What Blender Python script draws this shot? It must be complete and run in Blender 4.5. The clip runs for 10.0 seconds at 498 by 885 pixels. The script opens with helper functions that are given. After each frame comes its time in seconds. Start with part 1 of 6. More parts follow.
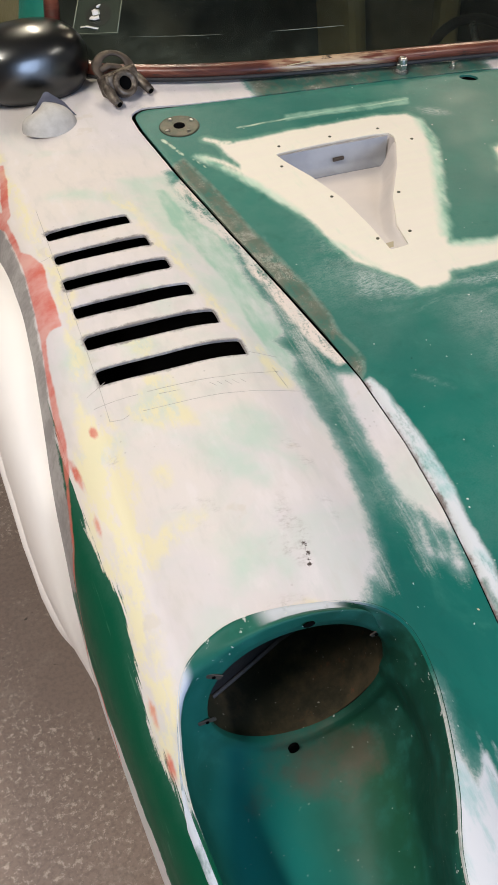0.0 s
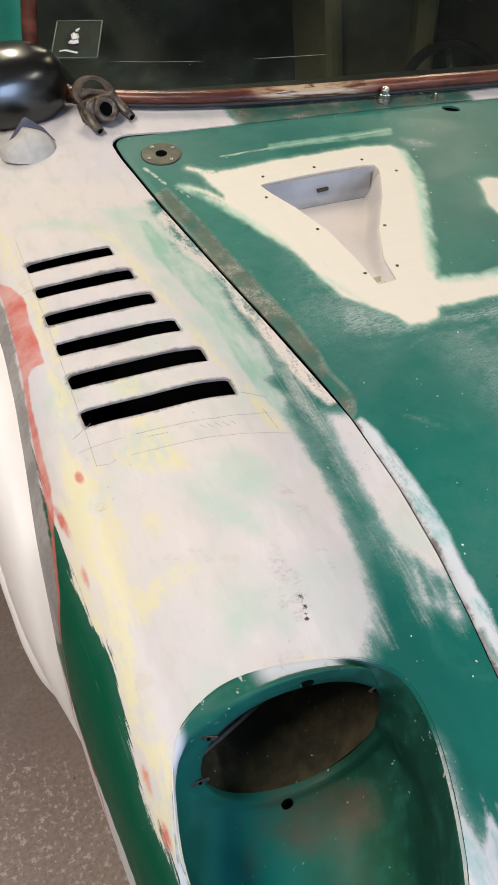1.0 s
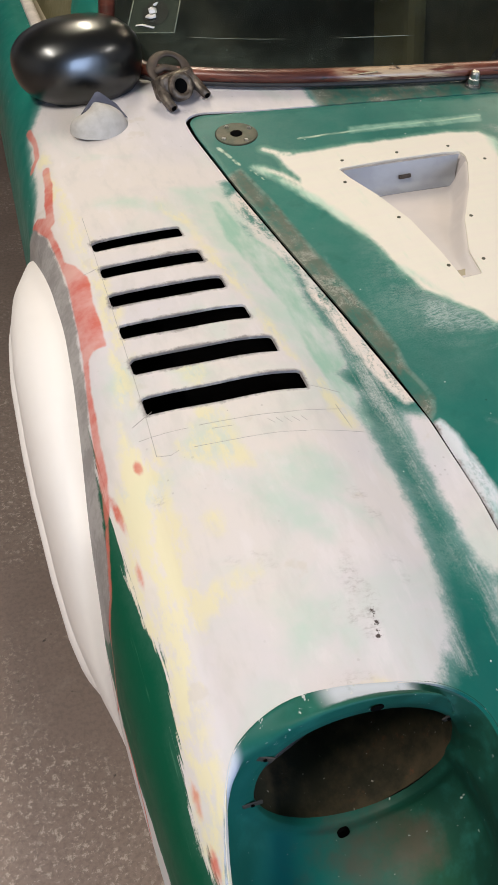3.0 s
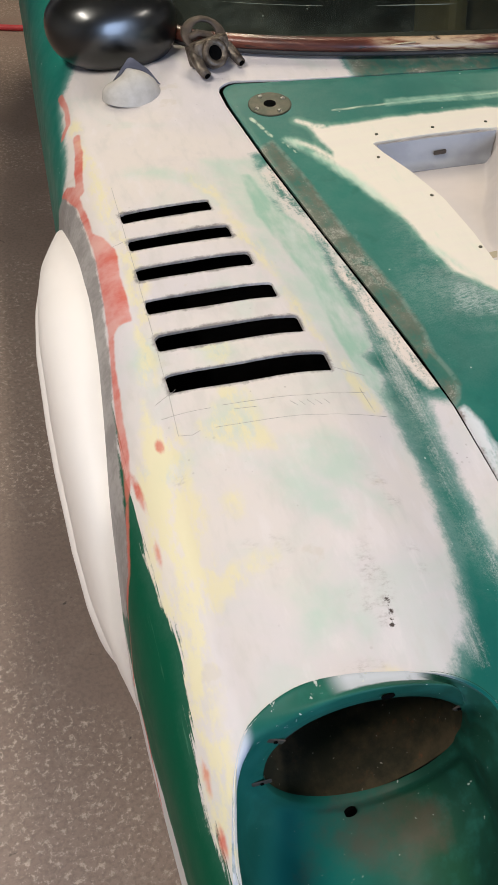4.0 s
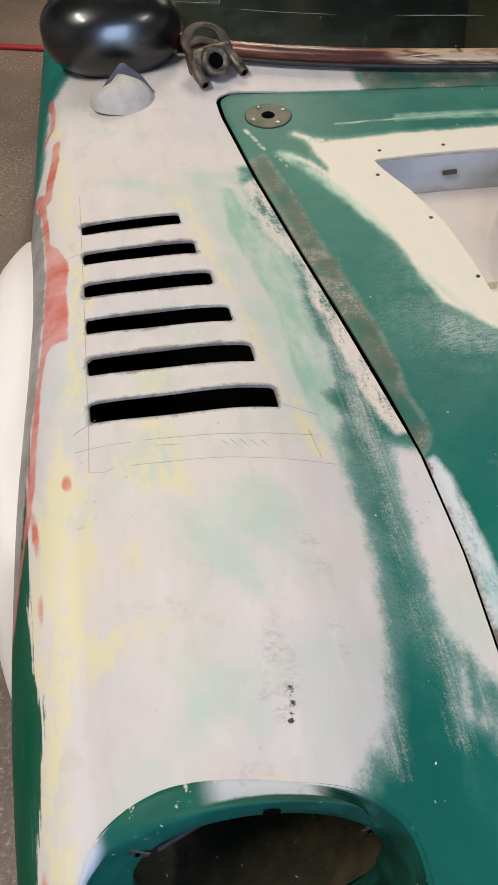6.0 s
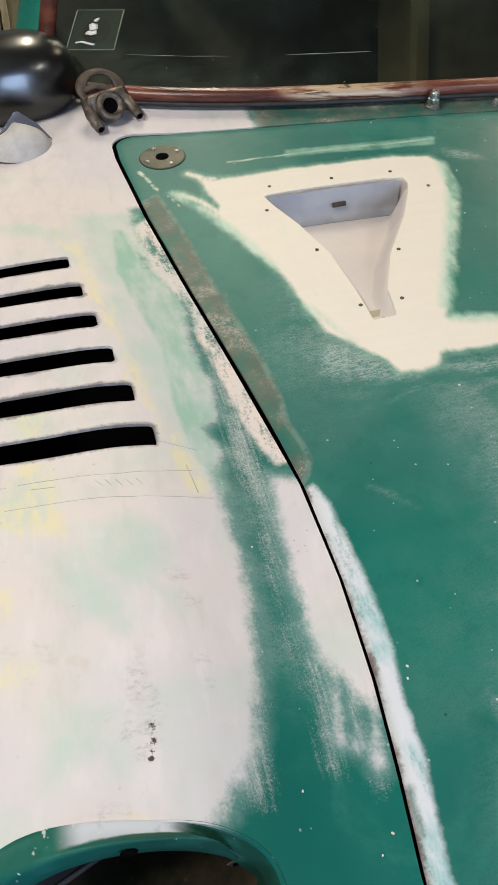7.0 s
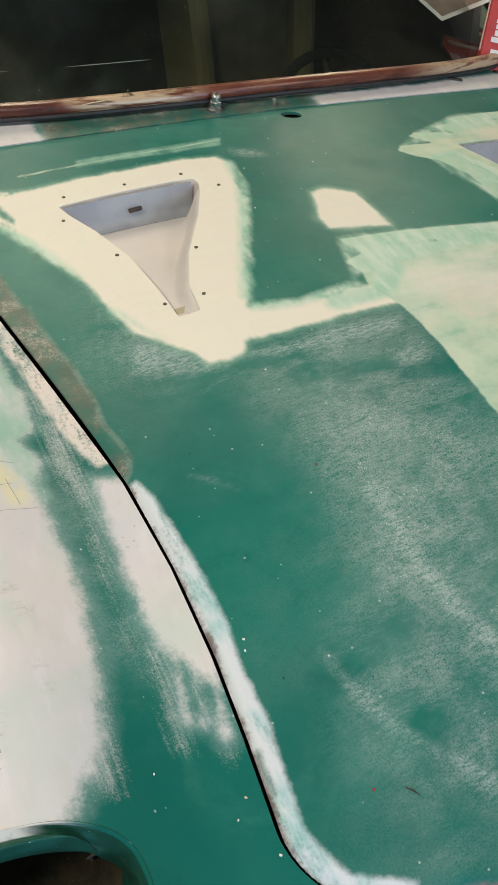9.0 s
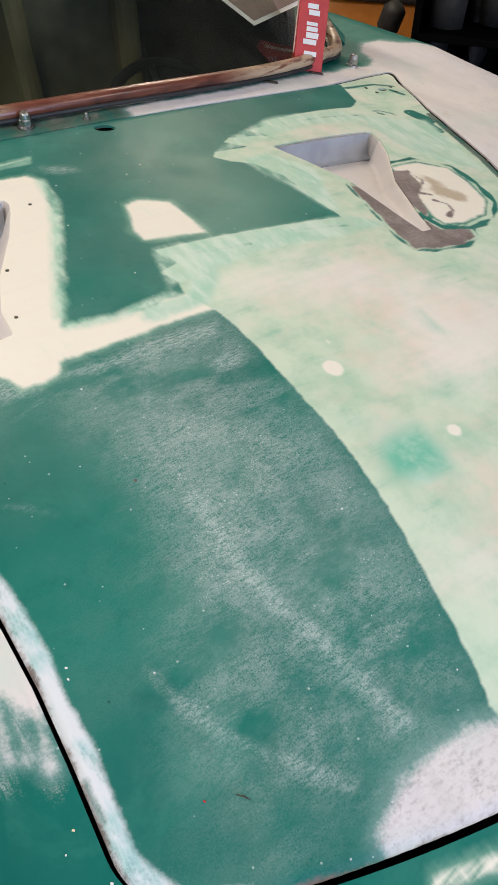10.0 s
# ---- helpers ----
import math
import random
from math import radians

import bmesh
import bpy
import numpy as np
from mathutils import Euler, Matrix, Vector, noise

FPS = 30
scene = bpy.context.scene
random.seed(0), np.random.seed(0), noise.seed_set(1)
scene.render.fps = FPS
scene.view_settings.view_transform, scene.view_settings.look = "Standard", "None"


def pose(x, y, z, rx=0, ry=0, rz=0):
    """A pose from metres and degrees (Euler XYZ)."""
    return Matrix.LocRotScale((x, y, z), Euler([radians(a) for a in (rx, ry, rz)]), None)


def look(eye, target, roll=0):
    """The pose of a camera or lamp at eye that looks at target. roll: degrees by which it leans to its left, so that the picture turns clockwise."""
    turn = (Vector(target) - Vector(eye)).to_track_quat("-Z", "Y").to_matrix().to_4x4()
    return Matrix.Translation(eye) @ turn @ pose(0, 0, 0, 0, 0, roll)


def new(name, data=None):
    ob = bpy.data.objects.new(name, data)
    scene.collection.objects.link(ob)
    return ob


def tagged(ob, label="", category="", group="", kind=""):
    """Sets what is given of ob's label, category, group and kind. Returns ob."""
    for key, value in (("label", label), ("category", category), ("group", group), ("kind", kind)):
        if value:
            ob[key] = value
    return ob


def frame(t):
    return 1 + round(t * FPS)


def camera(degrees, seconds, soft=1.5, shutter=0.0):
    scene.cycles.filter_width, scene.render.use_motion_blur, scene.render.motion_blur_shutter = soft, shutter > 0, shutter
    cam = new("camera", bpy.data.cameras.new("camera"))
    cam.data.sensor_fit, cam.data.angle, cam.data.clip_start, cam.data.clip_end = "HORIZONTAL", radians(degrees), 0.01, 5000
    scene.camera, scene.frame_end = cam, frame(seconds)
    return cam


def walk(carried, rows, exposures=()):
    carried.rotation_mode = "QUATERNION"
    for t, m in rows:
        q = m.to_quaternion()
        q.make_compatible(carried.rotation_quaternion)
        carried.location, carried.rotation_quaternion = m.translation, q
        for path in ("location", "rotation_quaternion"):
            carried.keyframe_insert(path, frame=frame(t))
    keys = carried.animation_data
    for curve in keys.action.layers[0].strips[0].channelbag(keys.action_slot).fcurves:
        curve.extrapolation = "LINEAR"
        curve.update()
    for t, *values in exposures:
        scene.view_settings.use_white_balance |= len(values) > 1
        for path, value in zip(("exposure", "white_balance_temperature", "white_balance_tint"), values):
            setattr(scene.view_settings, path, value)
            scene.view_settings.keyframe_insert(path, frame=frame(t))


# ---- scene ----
EXPOSURES = [(0.0, 0.0, 6400, 10), (2.5, -0.03, 6350, 10), (4.0, -0.06, 6400, 10), (4.6, -0.19, 6450, 10), (5.2, -0.20, 6400, 10), (6.5, -0.15, 6300, 10), (7.0, -0.06, 6350, 9), (8.0, -0.03, 6500, 7), (9.0, -0.12, 6600, 4), (9.5, -0.12, 6550, 7), (10.0, 0.06, 6250, 11)]
cam = camera(32.42, 10.0)
PATH = [
    (0.0, -0.9280, 0.0524, 1.3957, 47.86, -2.57, -21.90),
    (0.5, -0.9363, 0.0519, 1.3925, 47.16, -2.58, -20.41),
    (1.0, -0.9362, 0.0976, 1.4039, 48.71, -4.11, -23.51),
    (1.3, -0.9366, 0.1350, 1.3860, 46.38, -5.00, -25.38),
    (1.5, -0.9320, 0.1385, 1.3809, 46.31, -4.60, -25.21),
    (2.0, -0.9445, 0.1485, 1.3762, 49.60, -4.60, -19.77),
    (2.5, -0.9374, 0.1483, 1.3650, 48.72, -4.52, -19.12),
    (2.7, -0.9355, 0.1473, 1.3655, 48.51, -4.27, -19.25),
    (3.8, -0.9303, 0.1332, 1.3602, 46.28, -3.60, -18.06),
    (4.0, -0.9282, 0.1533, 1.3779, 45.44, -4.21, -16.56),
    (4.2, -0.9200, 0.1880, 1.4048, 43.86, -4.72, -15.37),
    (4.5, -0.9127, 0.2282, 1.4036, 44.11, -6.86, -16.02),
    (5.0, -0.9121, 0.2175, 1.3521, 46.24, -6.84, -14.92),
    (5.2, -0.8851, 0.2128, 1.3301, 45.13, -6.10, -14.75),
    (6.3, -0.7670, 0.2043, 1.3186, 47.56, -3.38, -10.46),
    (6.5, -0.7523, 0.2014, 1.3274, 47.08, -3.27, -11.70),
    (7.0, -0.7111, 0.1848, 1.3346, 49.18, -2.51, -14.67),
    (7.2, -0.7200, 0.1790, 1.3342, 50.25, -3.85, -16.60),
    (7.5, -0.7098, 0.1724, 1.3448, 51.50, -4.14, -20.03),
    (8.0, -0.7118, 0.1572, 1.3480, 51.83, -4.22, -23.08),
    (8.5, -0.7148, 0.1544, 1.3425, 50.72, -4.16, -24.38),
    (9.0, -0.6941, 0.1521, 1.3385, 50.49, -3.38, -27.19),
    (9.5, -0.6596, 0.1381, 1.3490, 51.45, -2.64, -32.10),
    (10.0, -0.6255, 0.1182, 1.3469, 51.31, -2.85, -36.27),
]
walk(cam, [(t, pose(x, y, z, rx, ry, rz)) for t, x, y, z, rx, ry, rz in PATH], EXPOSURES)


# ------------------------------------------------------------------ world and lights
world = bpy.data.worlds.new("World")
scene.world = world
world.use_nodes = True
world.node_tree.nodes["Background"].inputs[0].default_value = (0.55, 0.65, 0.8, 1)
world.node_tree.nodes["Background"].inputs[1].default_value = 0.15


def area(name, m, sx, sy, watts, color):
    d = bpy.data.lights.new(name, "AREA")
    d.shape, d.size, d.size_y, d.energy, d.color = "RECTANGLE", sx, sy, watts, color
    ob = new(name, d)
    ob.matrix_world = m
    return ob


WARM, REAR, COOL = (1.0, 0.92, 0.83), (1.0, 0.865, 0.665), (0.52, 0.67, 1.0)
TUBES = [(-0.35, 3.2, 42, REAR), (1.9, 3.6, 48, (1.0, 0.81, 0.60)), (-2.0, 0.3, 66, WARM), (1.5, -1.1, 40, WARM)]
for tx, ty, watts, tone in TUBES:
    area("tube_light", pose(tx, ty, 2.90), 0.14, 1.4, watts, tone)
# daylight through the open workshop door behind the camera
area("door_daylight", look((0.20, -4.36, 1.40), (-0.6, 0.6, 0.9)), 1.5, 2.3, 172, COOL)


# ------------------------------------------------------------------ materials
class Nodes:
    """Short hand for a node material."""

    def __init__(self, name):
        self.mat = bpy.data.materials.new(name)
        self.mat.use_nodes = True
        self.t = self.mat.node_tree
        self.bsdf = self.t.nodes["Principled BSDF"]
        self.coord = self.t.nodes.new("ShaderNodeTexCoord").outputs["Object"]

    def put(self, socket, v):
        if isinstance(v, (int, float)):
            socket.default_value = v
        elif isinstance(v, tuple):
            socket.default_value = (*v, 1) if len(v) == 3 and socket.type == "RGBA" else v
        else:
            self.t.links.new(v, socket)

    def math(self, op, a, b=0.0, c=0.0, clamp=False):
        n = self.t.nodes.new("ShaderNodeMath")
        n.operation, n.use_clamp = op, clamp
        for s, v in zip(n.inputs, (a, b, c)):
            self.put(s, v)
        return n.outputs[0]

    def scaled(self, v, angle=0.0):
        n = self.t.nodes.new("ShaderNodeMapping")
        self.put(n.inputs["Vector"], self.coord)
        n.inputs["Scale"].default_value = v
        n.inputs["Rotation"].default_value = (0, 0, radians(angle))
        return n.outputs[0]

    def noise(self, scale, detail=4.0, rough=0.55, vector=None, distort=0.0):
        n = self.t.nodes.new("ShaderNodeTexNoise")
        self.put(n.inputs["Vector"], vector or self.coord)
        n.inputs["Scale"].default_value, n.inputs["Detail"].default_value = scale, detail
        n.inputs["Roughness"].default_value, n.inputs["Distortion"].default_value = rough, distort
        return n.outputs["Fac"]

    def dots(self, scale, r0, r1, share):
        """Scattered round grains: cells of 1 / scale metres, of which a share holds a grain of radius r0 to r1 of a cell."""
        n = self.t.nodes.new("ShaderNodeTexVoronoi")
        self.put(n.inputs["Vector"], self.coord)
        n.inputs["Scale"].default_value = scale
        c = self.t.nodes.new("ShaderNodeSeparateColor")
        self.put(c.inputs[0], n.outputs["Color"])
        size = self.ramp(c.outputs[1], 0.0, 1.0, r0, r1)
        grain = self.ramp(self.math("DIVIDE", n.outputs["Distance"], size), 1.25, 0.75)
        return self.math("MULTIPLY", grain, self.ramp(c.outputs[0], 1 - share, 1.001 - share))

    def ramp(self, v, lo, hi, a=0.0, b=1.0):
        n = self.t.nodes.new("ShaderNodeMapRange")
        n.interpolation_type = "SMOOTHSTEP"
        for s, q in zip(n.inputs, (v, lo, hi, a, b)):
            self.put(s, q)
        return n.outputs[0]

    def mix(self, f, a, b):
        n = self.t.nodes.new("ShaderNodeMix")
        n.data_type = "RGBA"
        self.put(n.inputs["Factor"], f)
        self.put(n.inputs["A"] if False else n.inputs[6], a)
        self.put(n.inputs[7], b)
        return n.outputs[2]

    def field(self, name):
        n = self.t.nodes.new("ShaderNodeAttribute")
        n.attribute_name = name
        return n.outputs["Fac"]

    def bump(self, h, strength, dist=0.001):
        n = self.t.nodes.new("ShaderNodeBump")
        n.inputs["Strength"].default_value, n.inputs["Distance"].default_value = strength, dist
        self.put(n.inputs["Height"], h)
        self.t.links.new(n.outputs[0], self.bsdf.inputs["Normal"])

    def out(self, color, rough=0.5, metal=0.0, **kw):
        self.put(self.bsdf.inputs["Base Color"], color)
        self.put(self.bsdf.inputs["Roughness"], rough)
        self.put(self.bsdf.inputs["Metallic"], metal)
        for k, v in kw.items():
            self.put(self.bsdf.inputs[k.replace("_", " ")], v)
        return self.mat


def plain(name, a, b, scale=20.0, rough=0.5, metal=0.0, bump=0.15, spread=0.08):
    n = Nodes(name)
    f = n.ramp(n.noise(scale, 6), 0.35, 0.65)
    fine = n.noise(scale * 9, 3)
    n.bump(fine, bump)
    return n.out(n.mix(f, a, b), n.ramp(fine, 0.3, 0.7, max(0.02, rough - spread), min(1.0, rough + spread)), metal)


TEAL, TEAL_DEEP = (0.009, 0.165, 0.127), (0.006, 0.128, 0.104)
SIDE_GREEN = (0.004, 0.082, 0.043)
WHITE_A, WHITE_B = (0.70, 0.65, 0.61), (0.635, 0.605, 0.625)
MINT = (0.36, 0.58, 0.43)


def body_paint():
    """Half-sanded old green paint with primer, filler and tinted guide coats, told apart by fields on the mesh."""
    n = Nodes("sanded_body_paint")
    big, mid, fine = n.noise(4.0, 5), n.noise(22.0, 7, 0.62), n.noise(160.0, 4, 0.6)
    ragg = n.noise(60.0, 6, 0.66)
    brush = n.noise(1.0, 5, 0.65, n.scaled((70, 16, 40), 12))
    lateral = n.noise(1.0, 5, 0.62, n.scaled((9, 75, 20), -8))
    powder = n.noise(420.0, 3, 0.6)
    crumb = n.noise(300.0, 5, 0.72)
    centred = lambda v, k: n.math("MULTIPLY", n.math("SUBTRACT", v, 0.5), k)
    wob = n.math("ADD", centred(mid, 0.026), centred(ragg, 0.010))
    torn = n.math("ADD", n.math("ADD", centred(mid, 0.022), centred(ragg, 0.014)), centred(crumb, 0.012))
    swept = n.math("ADD", n.math("ADD", centred(brush, 0.013), centred(lateral, 0.006)), n.math("ADD", centred(mid, 0.011), centred(ragg, 0.003)))

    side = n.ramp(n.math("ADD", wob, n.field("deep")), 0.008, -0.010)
    along = n.noise(1.0, 6, 0.66, n.scaled((300, 9, 40), 3))
    dusty = n.noise(640.0, 4, 0.68)
    laid = n.math("MULTIPLY_ADD", n.math("MULTIPLY", centred(along, 0.050), side), 1.0, n.math("MULTIPLY", torn, n.math("MULTIPLY_ADD", side, -0.55, 1.0)))

    def region(name, inner, outer, ragged=1.0, by=wob):
        return n.ramp(n.math("MULTIPLY_ADD", by, ragged, n.field(name)), outer, inner)

    def crumbs(name, reach, lo=0.60, hi=0.70):
        """White crumbs that grow denser towards the inside of a field."""
        inside = n.ramp(n.math("MULTIPLY_ADD", mid, 0.02, n.field(name)), 0.010 + reach, 0.010 - reach, -0.16, 0.17)
        return n.ramp(n.math("ADD", n.math("MULTIPLY_ADD", ragg, 0.20, n.math("MULTIPLY_ADD", crumb, 0.15, n.math("MULTIPLY_ADD", along, 0.30, n.math("MULTIPLY", dusty, 0.35)))), inside), lo - 0.10, hi + 0.07)

    green = n.mix(n.ramp(big, 0.3, 0.7), TEAL, TEAL_DEEP)
    green = n.mix(n.math("MULTIPLY", n.ramp(n.field("base"), 0.5, 0.0), n.ramp(n.math("MULTIPLY_ADD", mid, 0.5, n.math("MULTIPLY", dusty, 0.5)), 0.34, 0.66, 0.02, n.ramp(n.noise(5.0, 5), 0.38, 0.66, 0.0, 0.20))), green, (0.26, 0.35, 0.30))
    green = n.mix(n.math("MULTIPLY", n.ramp(n.noise(13.0, 7, 0.66, None, 0.4), 0.50, 0.72), 0.45), green, (0.040, 0.215, 0.165))
    green = n.mix(n.math("MULTIPLY", n.ramp(n.noise(30.0, 6, 0.66), 0.54, 0.70), 0.35), green, (0.004, 0.105, 0.082))
    # sanding dust, bright worn grains and scratches that lie on the green
    dustw = n.ramp(n.field("dust"), 0.07, -0.07)
    patch = n.ramp(n.noise(9.0, 7, 0.62, None, 0.25), 0.36, 0.66)
    sweep = n.ramp(n.noise(1.0, 6, 0.62, n.scaled((9, 26, 20), 35)), 0.42, 0.66)
    scuff = n.noise(1.0, 4, 0.6, n.scaled((110, 360, 200), -12))
    veil = n.math("MULTIPLY", n.ramp(n.noise(6.5, 6, 0.62), 0.38, 0.70), n.math("MULTIPLY_ADD", ragg, 0.5, 0.2))
    green = n.mix(n.math("MULTIPLY", n.math("MULTIPLY", veil, n.math("MULTIPLY_ADD", dustw, 0.85, n.ramp(n.field("base"), 0.5, 0.0, 0.08, 0.20))), 0.62), green, (0.27, 0.37, 0.33))
    soft = n.math("MULTIPLY", n.math("MAXIMUM", patch, n.math("MULTIPLY", sweep, 0.8)), dustw)
    green = n.mix(n.math("MULTIPLY", n.math("MULTIPLY", soft, n.ramp(n.math("MULTIPLY_ADD", dusty, 0.55, n.math("MULTIPLY_ADD", scuff, 0.30, n.math("MULTIPLY", ragg, 0.15))), 0.35, 0.61)), 0.78), green, (0.40, 0.46, 0.44))
    grains = n.math("MAXIMUM", n.math("MULTIPLY", n.dots(230.0, 0.08, 0.24, 0.34), 0.9), n.math("MULTIPLY", n.dots(420.0, 0.14, 0.36, 0.36), 0.6))
    green = n.mix(n.math("MULTIPLY", n.math("MULTIPLY", grains, n.ramp(n.math("MULTIPLY", soft, n.ramp(n.noise(26.0, 4, 0.6), 0.36, 0.62, 0.25, 1.0)), 0.15, 0.85)), 0.55), green, (0.70, 0.74, 0.70))
    rubbed = n.math("MULTIPLY", region("rub", -0.008, 0.010, 1.1), n.ramp(n.math("MULTIPLY_ADD", dusty, 0.5, n.math("MULTIPLY", scuff, 0.5)), 0.40, 0.62, 0.15, 1.0))
    green = n.mix(n.math("MULTIPLY", rubbed, 0.46), green, (0.60, 0.66, 0.64))
    green = n.mix(n.math("MULTIPLY", n.dots(120.0, 0.05, 0.13, 0.12), 0.55), green, (0.52, 0.60, 0.55))
    green = n.mix(n.math("MULTIPLY", n.dots(62.0, 0.035, 0.085, 0.16), 0.75), green, (0.66, 0.69, 0.66))
    green = n.mix(n.math("MULTIPLY", n.dots(24.0, 0.03, 0.07, 0.13), 0.7), green, (0.13, 0.045, 0.035))
    green = n.mix(n.math("MULTIPLY", n.dots(48.0, 0.03, 0.06, 0.12), 0.6), green, (0.01, 0.05, 0.04))
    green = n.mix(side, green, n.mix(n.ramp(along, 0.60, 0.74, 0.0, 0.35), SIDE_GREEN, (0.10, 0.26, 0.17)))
    # grey primer, scraped to bits
    grey = n.mix(n.ramp(mid, 0.35, 0.65), (0.090, 0.120, 0.090), (0.160, 0.175, 0.135))
    grey = n.mix(n.math("MULTIPLY", n.ramp(n.noise(30.0, 5, 0.65), 0.50, 0.64), 0.7), grey, (0.045, 0.165, 0.125))
    grey = n.mix(n.math("MULTIPLY", n.ramp(n.math("MULTIPLY", n.math("MULTIPLY_ADD", dusty, 0.6, n.math("MULTIPLY", crumb, 0.4)), mid), 0.285, 0.36), 0.55), grey, (0.48, 0.48, 0.42))
    grey = n.mix(n.math("MULTIPLY", n.ramp(n.noise(14.0, 4, 0.6), 0.58, 0.70), 0.35), grey, (0.19, 0.145, 0.105))
    rim = n.math("MULTIPLY", n.ramp(n.math("ABSOLUTE", n.math("ADD", n.field("grey"), 0.001)), 0.0050, 0.0010), n.ramp(ragg, 0.40, 0.60))
    col = n.mix(n.math("MULTIPLY", region("grey", -0.005, 0.005, 0.75, torn), n.ramp(n.math("MULTIPLY_ADD", brush, 0.5, n.math("MULTIPLY", mid, 0.5)), 0.36, 0.56, 0.30, 0.95)), green, grey)
    col = n.mix(n.math("MULTIPLY", rim, 0.22), col, (0.42, 0.50, 0.43))
    # feathered edge, then white
    white = n.mix(n.ramp(big, 0.35, 0.65), WHITE_A, WHITE_B)
    white = n.mix(n.math("MULTIPLY", n.ramp(n.noise(7.0, 5, 0.6, None, 0.8), 0.48, 0.72), 0.50), white, (0.50, 0.61, 0.54))
    smear = n.noise(1.0, 5, 0.62, n.scaled((44, 14, 40), -28))
    white = n.mix(n.math("MULTIPLY", n.ramp(smear, 0.50, 0.68), 0.40), white, (0.56, 0.545, 0.52))
    white = n.mix(n.math("MULTIPLY", n.ramp(smear, 0.46, 0.30), 0.40), white, (0.75, 0.71, 0.72))
    white = n.mix(n.math("MULTIPLY", n.ramp(n.noise(12.0, 6, 0.65), 0.56, 0.74), 0.30), white, (0.53, 0.51, 0.51))
    white = n.mix(n.math("MULTIPLY", n.ramp(n.noise(26.0, 4, 0.5), 0.66, 0.72), 0.35), white, (0.56, 0.51, 0.43))
    col = n.mix(n.math("MULTIPLY", region("pale", -0.006, 0.011, 1.1, swept), 0.50), col, MINT)
    hard = region("pale", -0.0055, 0.0025, 0.65, swept)
    cream = n.mix(n.ramp(lateral, 0.3, 0.7), (0.84, 0.80, 0.66), (0.83, 0.77, 0.66))
    cream = n.mix(n.math("MULTIPLY", n.ramp(brush, 0.56, 0.72), 0.35), cream, (0.66, 0.76, 0.60))
    col = n.mix(hard, col, n.mix(0.82, white, cream))
    tape = region("tape", -0.0020, 0.0020, 0.28, n.math("ADD", centred(lateral, 0.020), centred(ragg, 0.014)))
    blotch = n.math("MULTIPLY_ADD", n.field("tape"), 3.2, n.math("MULTIPLY_ADD", n.noise(13.0, 7, 0.62, None, 0.3), 1.0, n.math("MULTIPLY", lateral, 0.30)))
    washed = n.mix(n.ramp(blotch, 0.14, 0.70, 0.0, 0.88), n.mix(n.ramp(n.noise(5.0, 4), 0.35, 0.62), (0.72, 0.60, 0.50), n.mix(0.6, white, cream)), n.mix(n.ramp(mid, 0.35, 0.7), (0.56, 0.68, 0.52), (0.37, 0.57, 0.41)))
    washed = n.mix(n.math("MULTIPLY", n.ramp(n.math("MULTIPLY_ADD", lateral, 0.6, n.math("MULTIPLY", mid, 0.4)), 0.55, 0.68), n.ramp(blotch, 0.3, 0.6, 0.0, 0.40)), washed, (0.23, 0.47, 0.35))
    col = n.mix(tape, col, washed)
    spray = n.ramp(n.math("ADD", laid, n.field("spray")), n.math("MULTIPLY_ADD", side, -0.0045, 0.007), n.math("MULTIPLY_ADD", side, 0.0045, -0.007))
    col = n.mix(n.math("MULTIPLY", region("spray", -0.004, 0.020, 1.0, torn), n.math("MULTIPLY_ADD", side, -0.30, 0.35)), col, (0.42, 0.55, 0.53))
    col = n.mix(spray, col, white)
    worn = n.math("MULTIPLY", region("worn", -0.004, 0.006, 1.0, torn), n.ramp(n.math("MULTIPLY_ADD", brush, 0.5, n.math("MULTIPLY_ADD", crumb, 0.3, n.math("MULTIPLY", ragg, 0.2))), 0.40, 0.52, 0.10, 0.95))
    col = n.mix(worn, col, n.mix(n.ramp(mid, 0.4, 0.6), (0.76, 0.67, 0.61), (0.66, 0.64, 0.60)))
    # white strip tinted blue: the cool door daylight is mixed into its colour
    daylit_white = n.mix(n.ramp(n.math("MULTIPLY_ADD", brush, 0.5, n.math("MULTIPLY", mid, 0.5)), 0.36, 0.54), (0.36, 0.56, 0.56), (0.68, 0.70, 0.73))
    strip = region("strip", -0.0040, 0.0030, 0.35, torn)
    col = n.mix(n.math("MULTIPLY", strip, n.ramp(n.math("MULTIPLY_ADD", crumb, 0.35, n.math("MULTIPLY", brush, 0.65)), 0.32, 0.48, 0.50, 0.97)), col, daylit_white)
    mint = n.mix(n.ramp(smear, 0.35, 0.65), (0.33, 0.58, 0.44), (0.60, 0.72, 0.60))
    wash = n.ramp(n.math("MULTIPLY_ADD", smear, 0.6, n.math("MULTIPLY", n.noise(15.0, 5, 0.6), 0.4)), 0.34, 0.56, 0.25, 0.92)
    col = n.mix(n.math("MULTIPLY", region("mint", -0.007, 0.007, 1.0, swept), wash), col, mint)
    col = n.mix(n.math("MULTIPLY", region("tint", -0.014, 0.016, 1.3), n.ramp(n.noise(19.0, 6, 0.6), 0.30, 0.62, 0.12, 0.55)), col, (0.40, 0.60, 0.49))
    col = n.mix(n.math("MULTIPLY", region("band", -0.004, 0.003, 0.6, swept), n.ramp(n.math("MULTIPLY_ADD", smear, 0.6, n.math("MULTIPLY", mid, 0.4)), 0.36, 0.60, 0.20, 0.86)), col, (0.29, 0.50, 0.39))
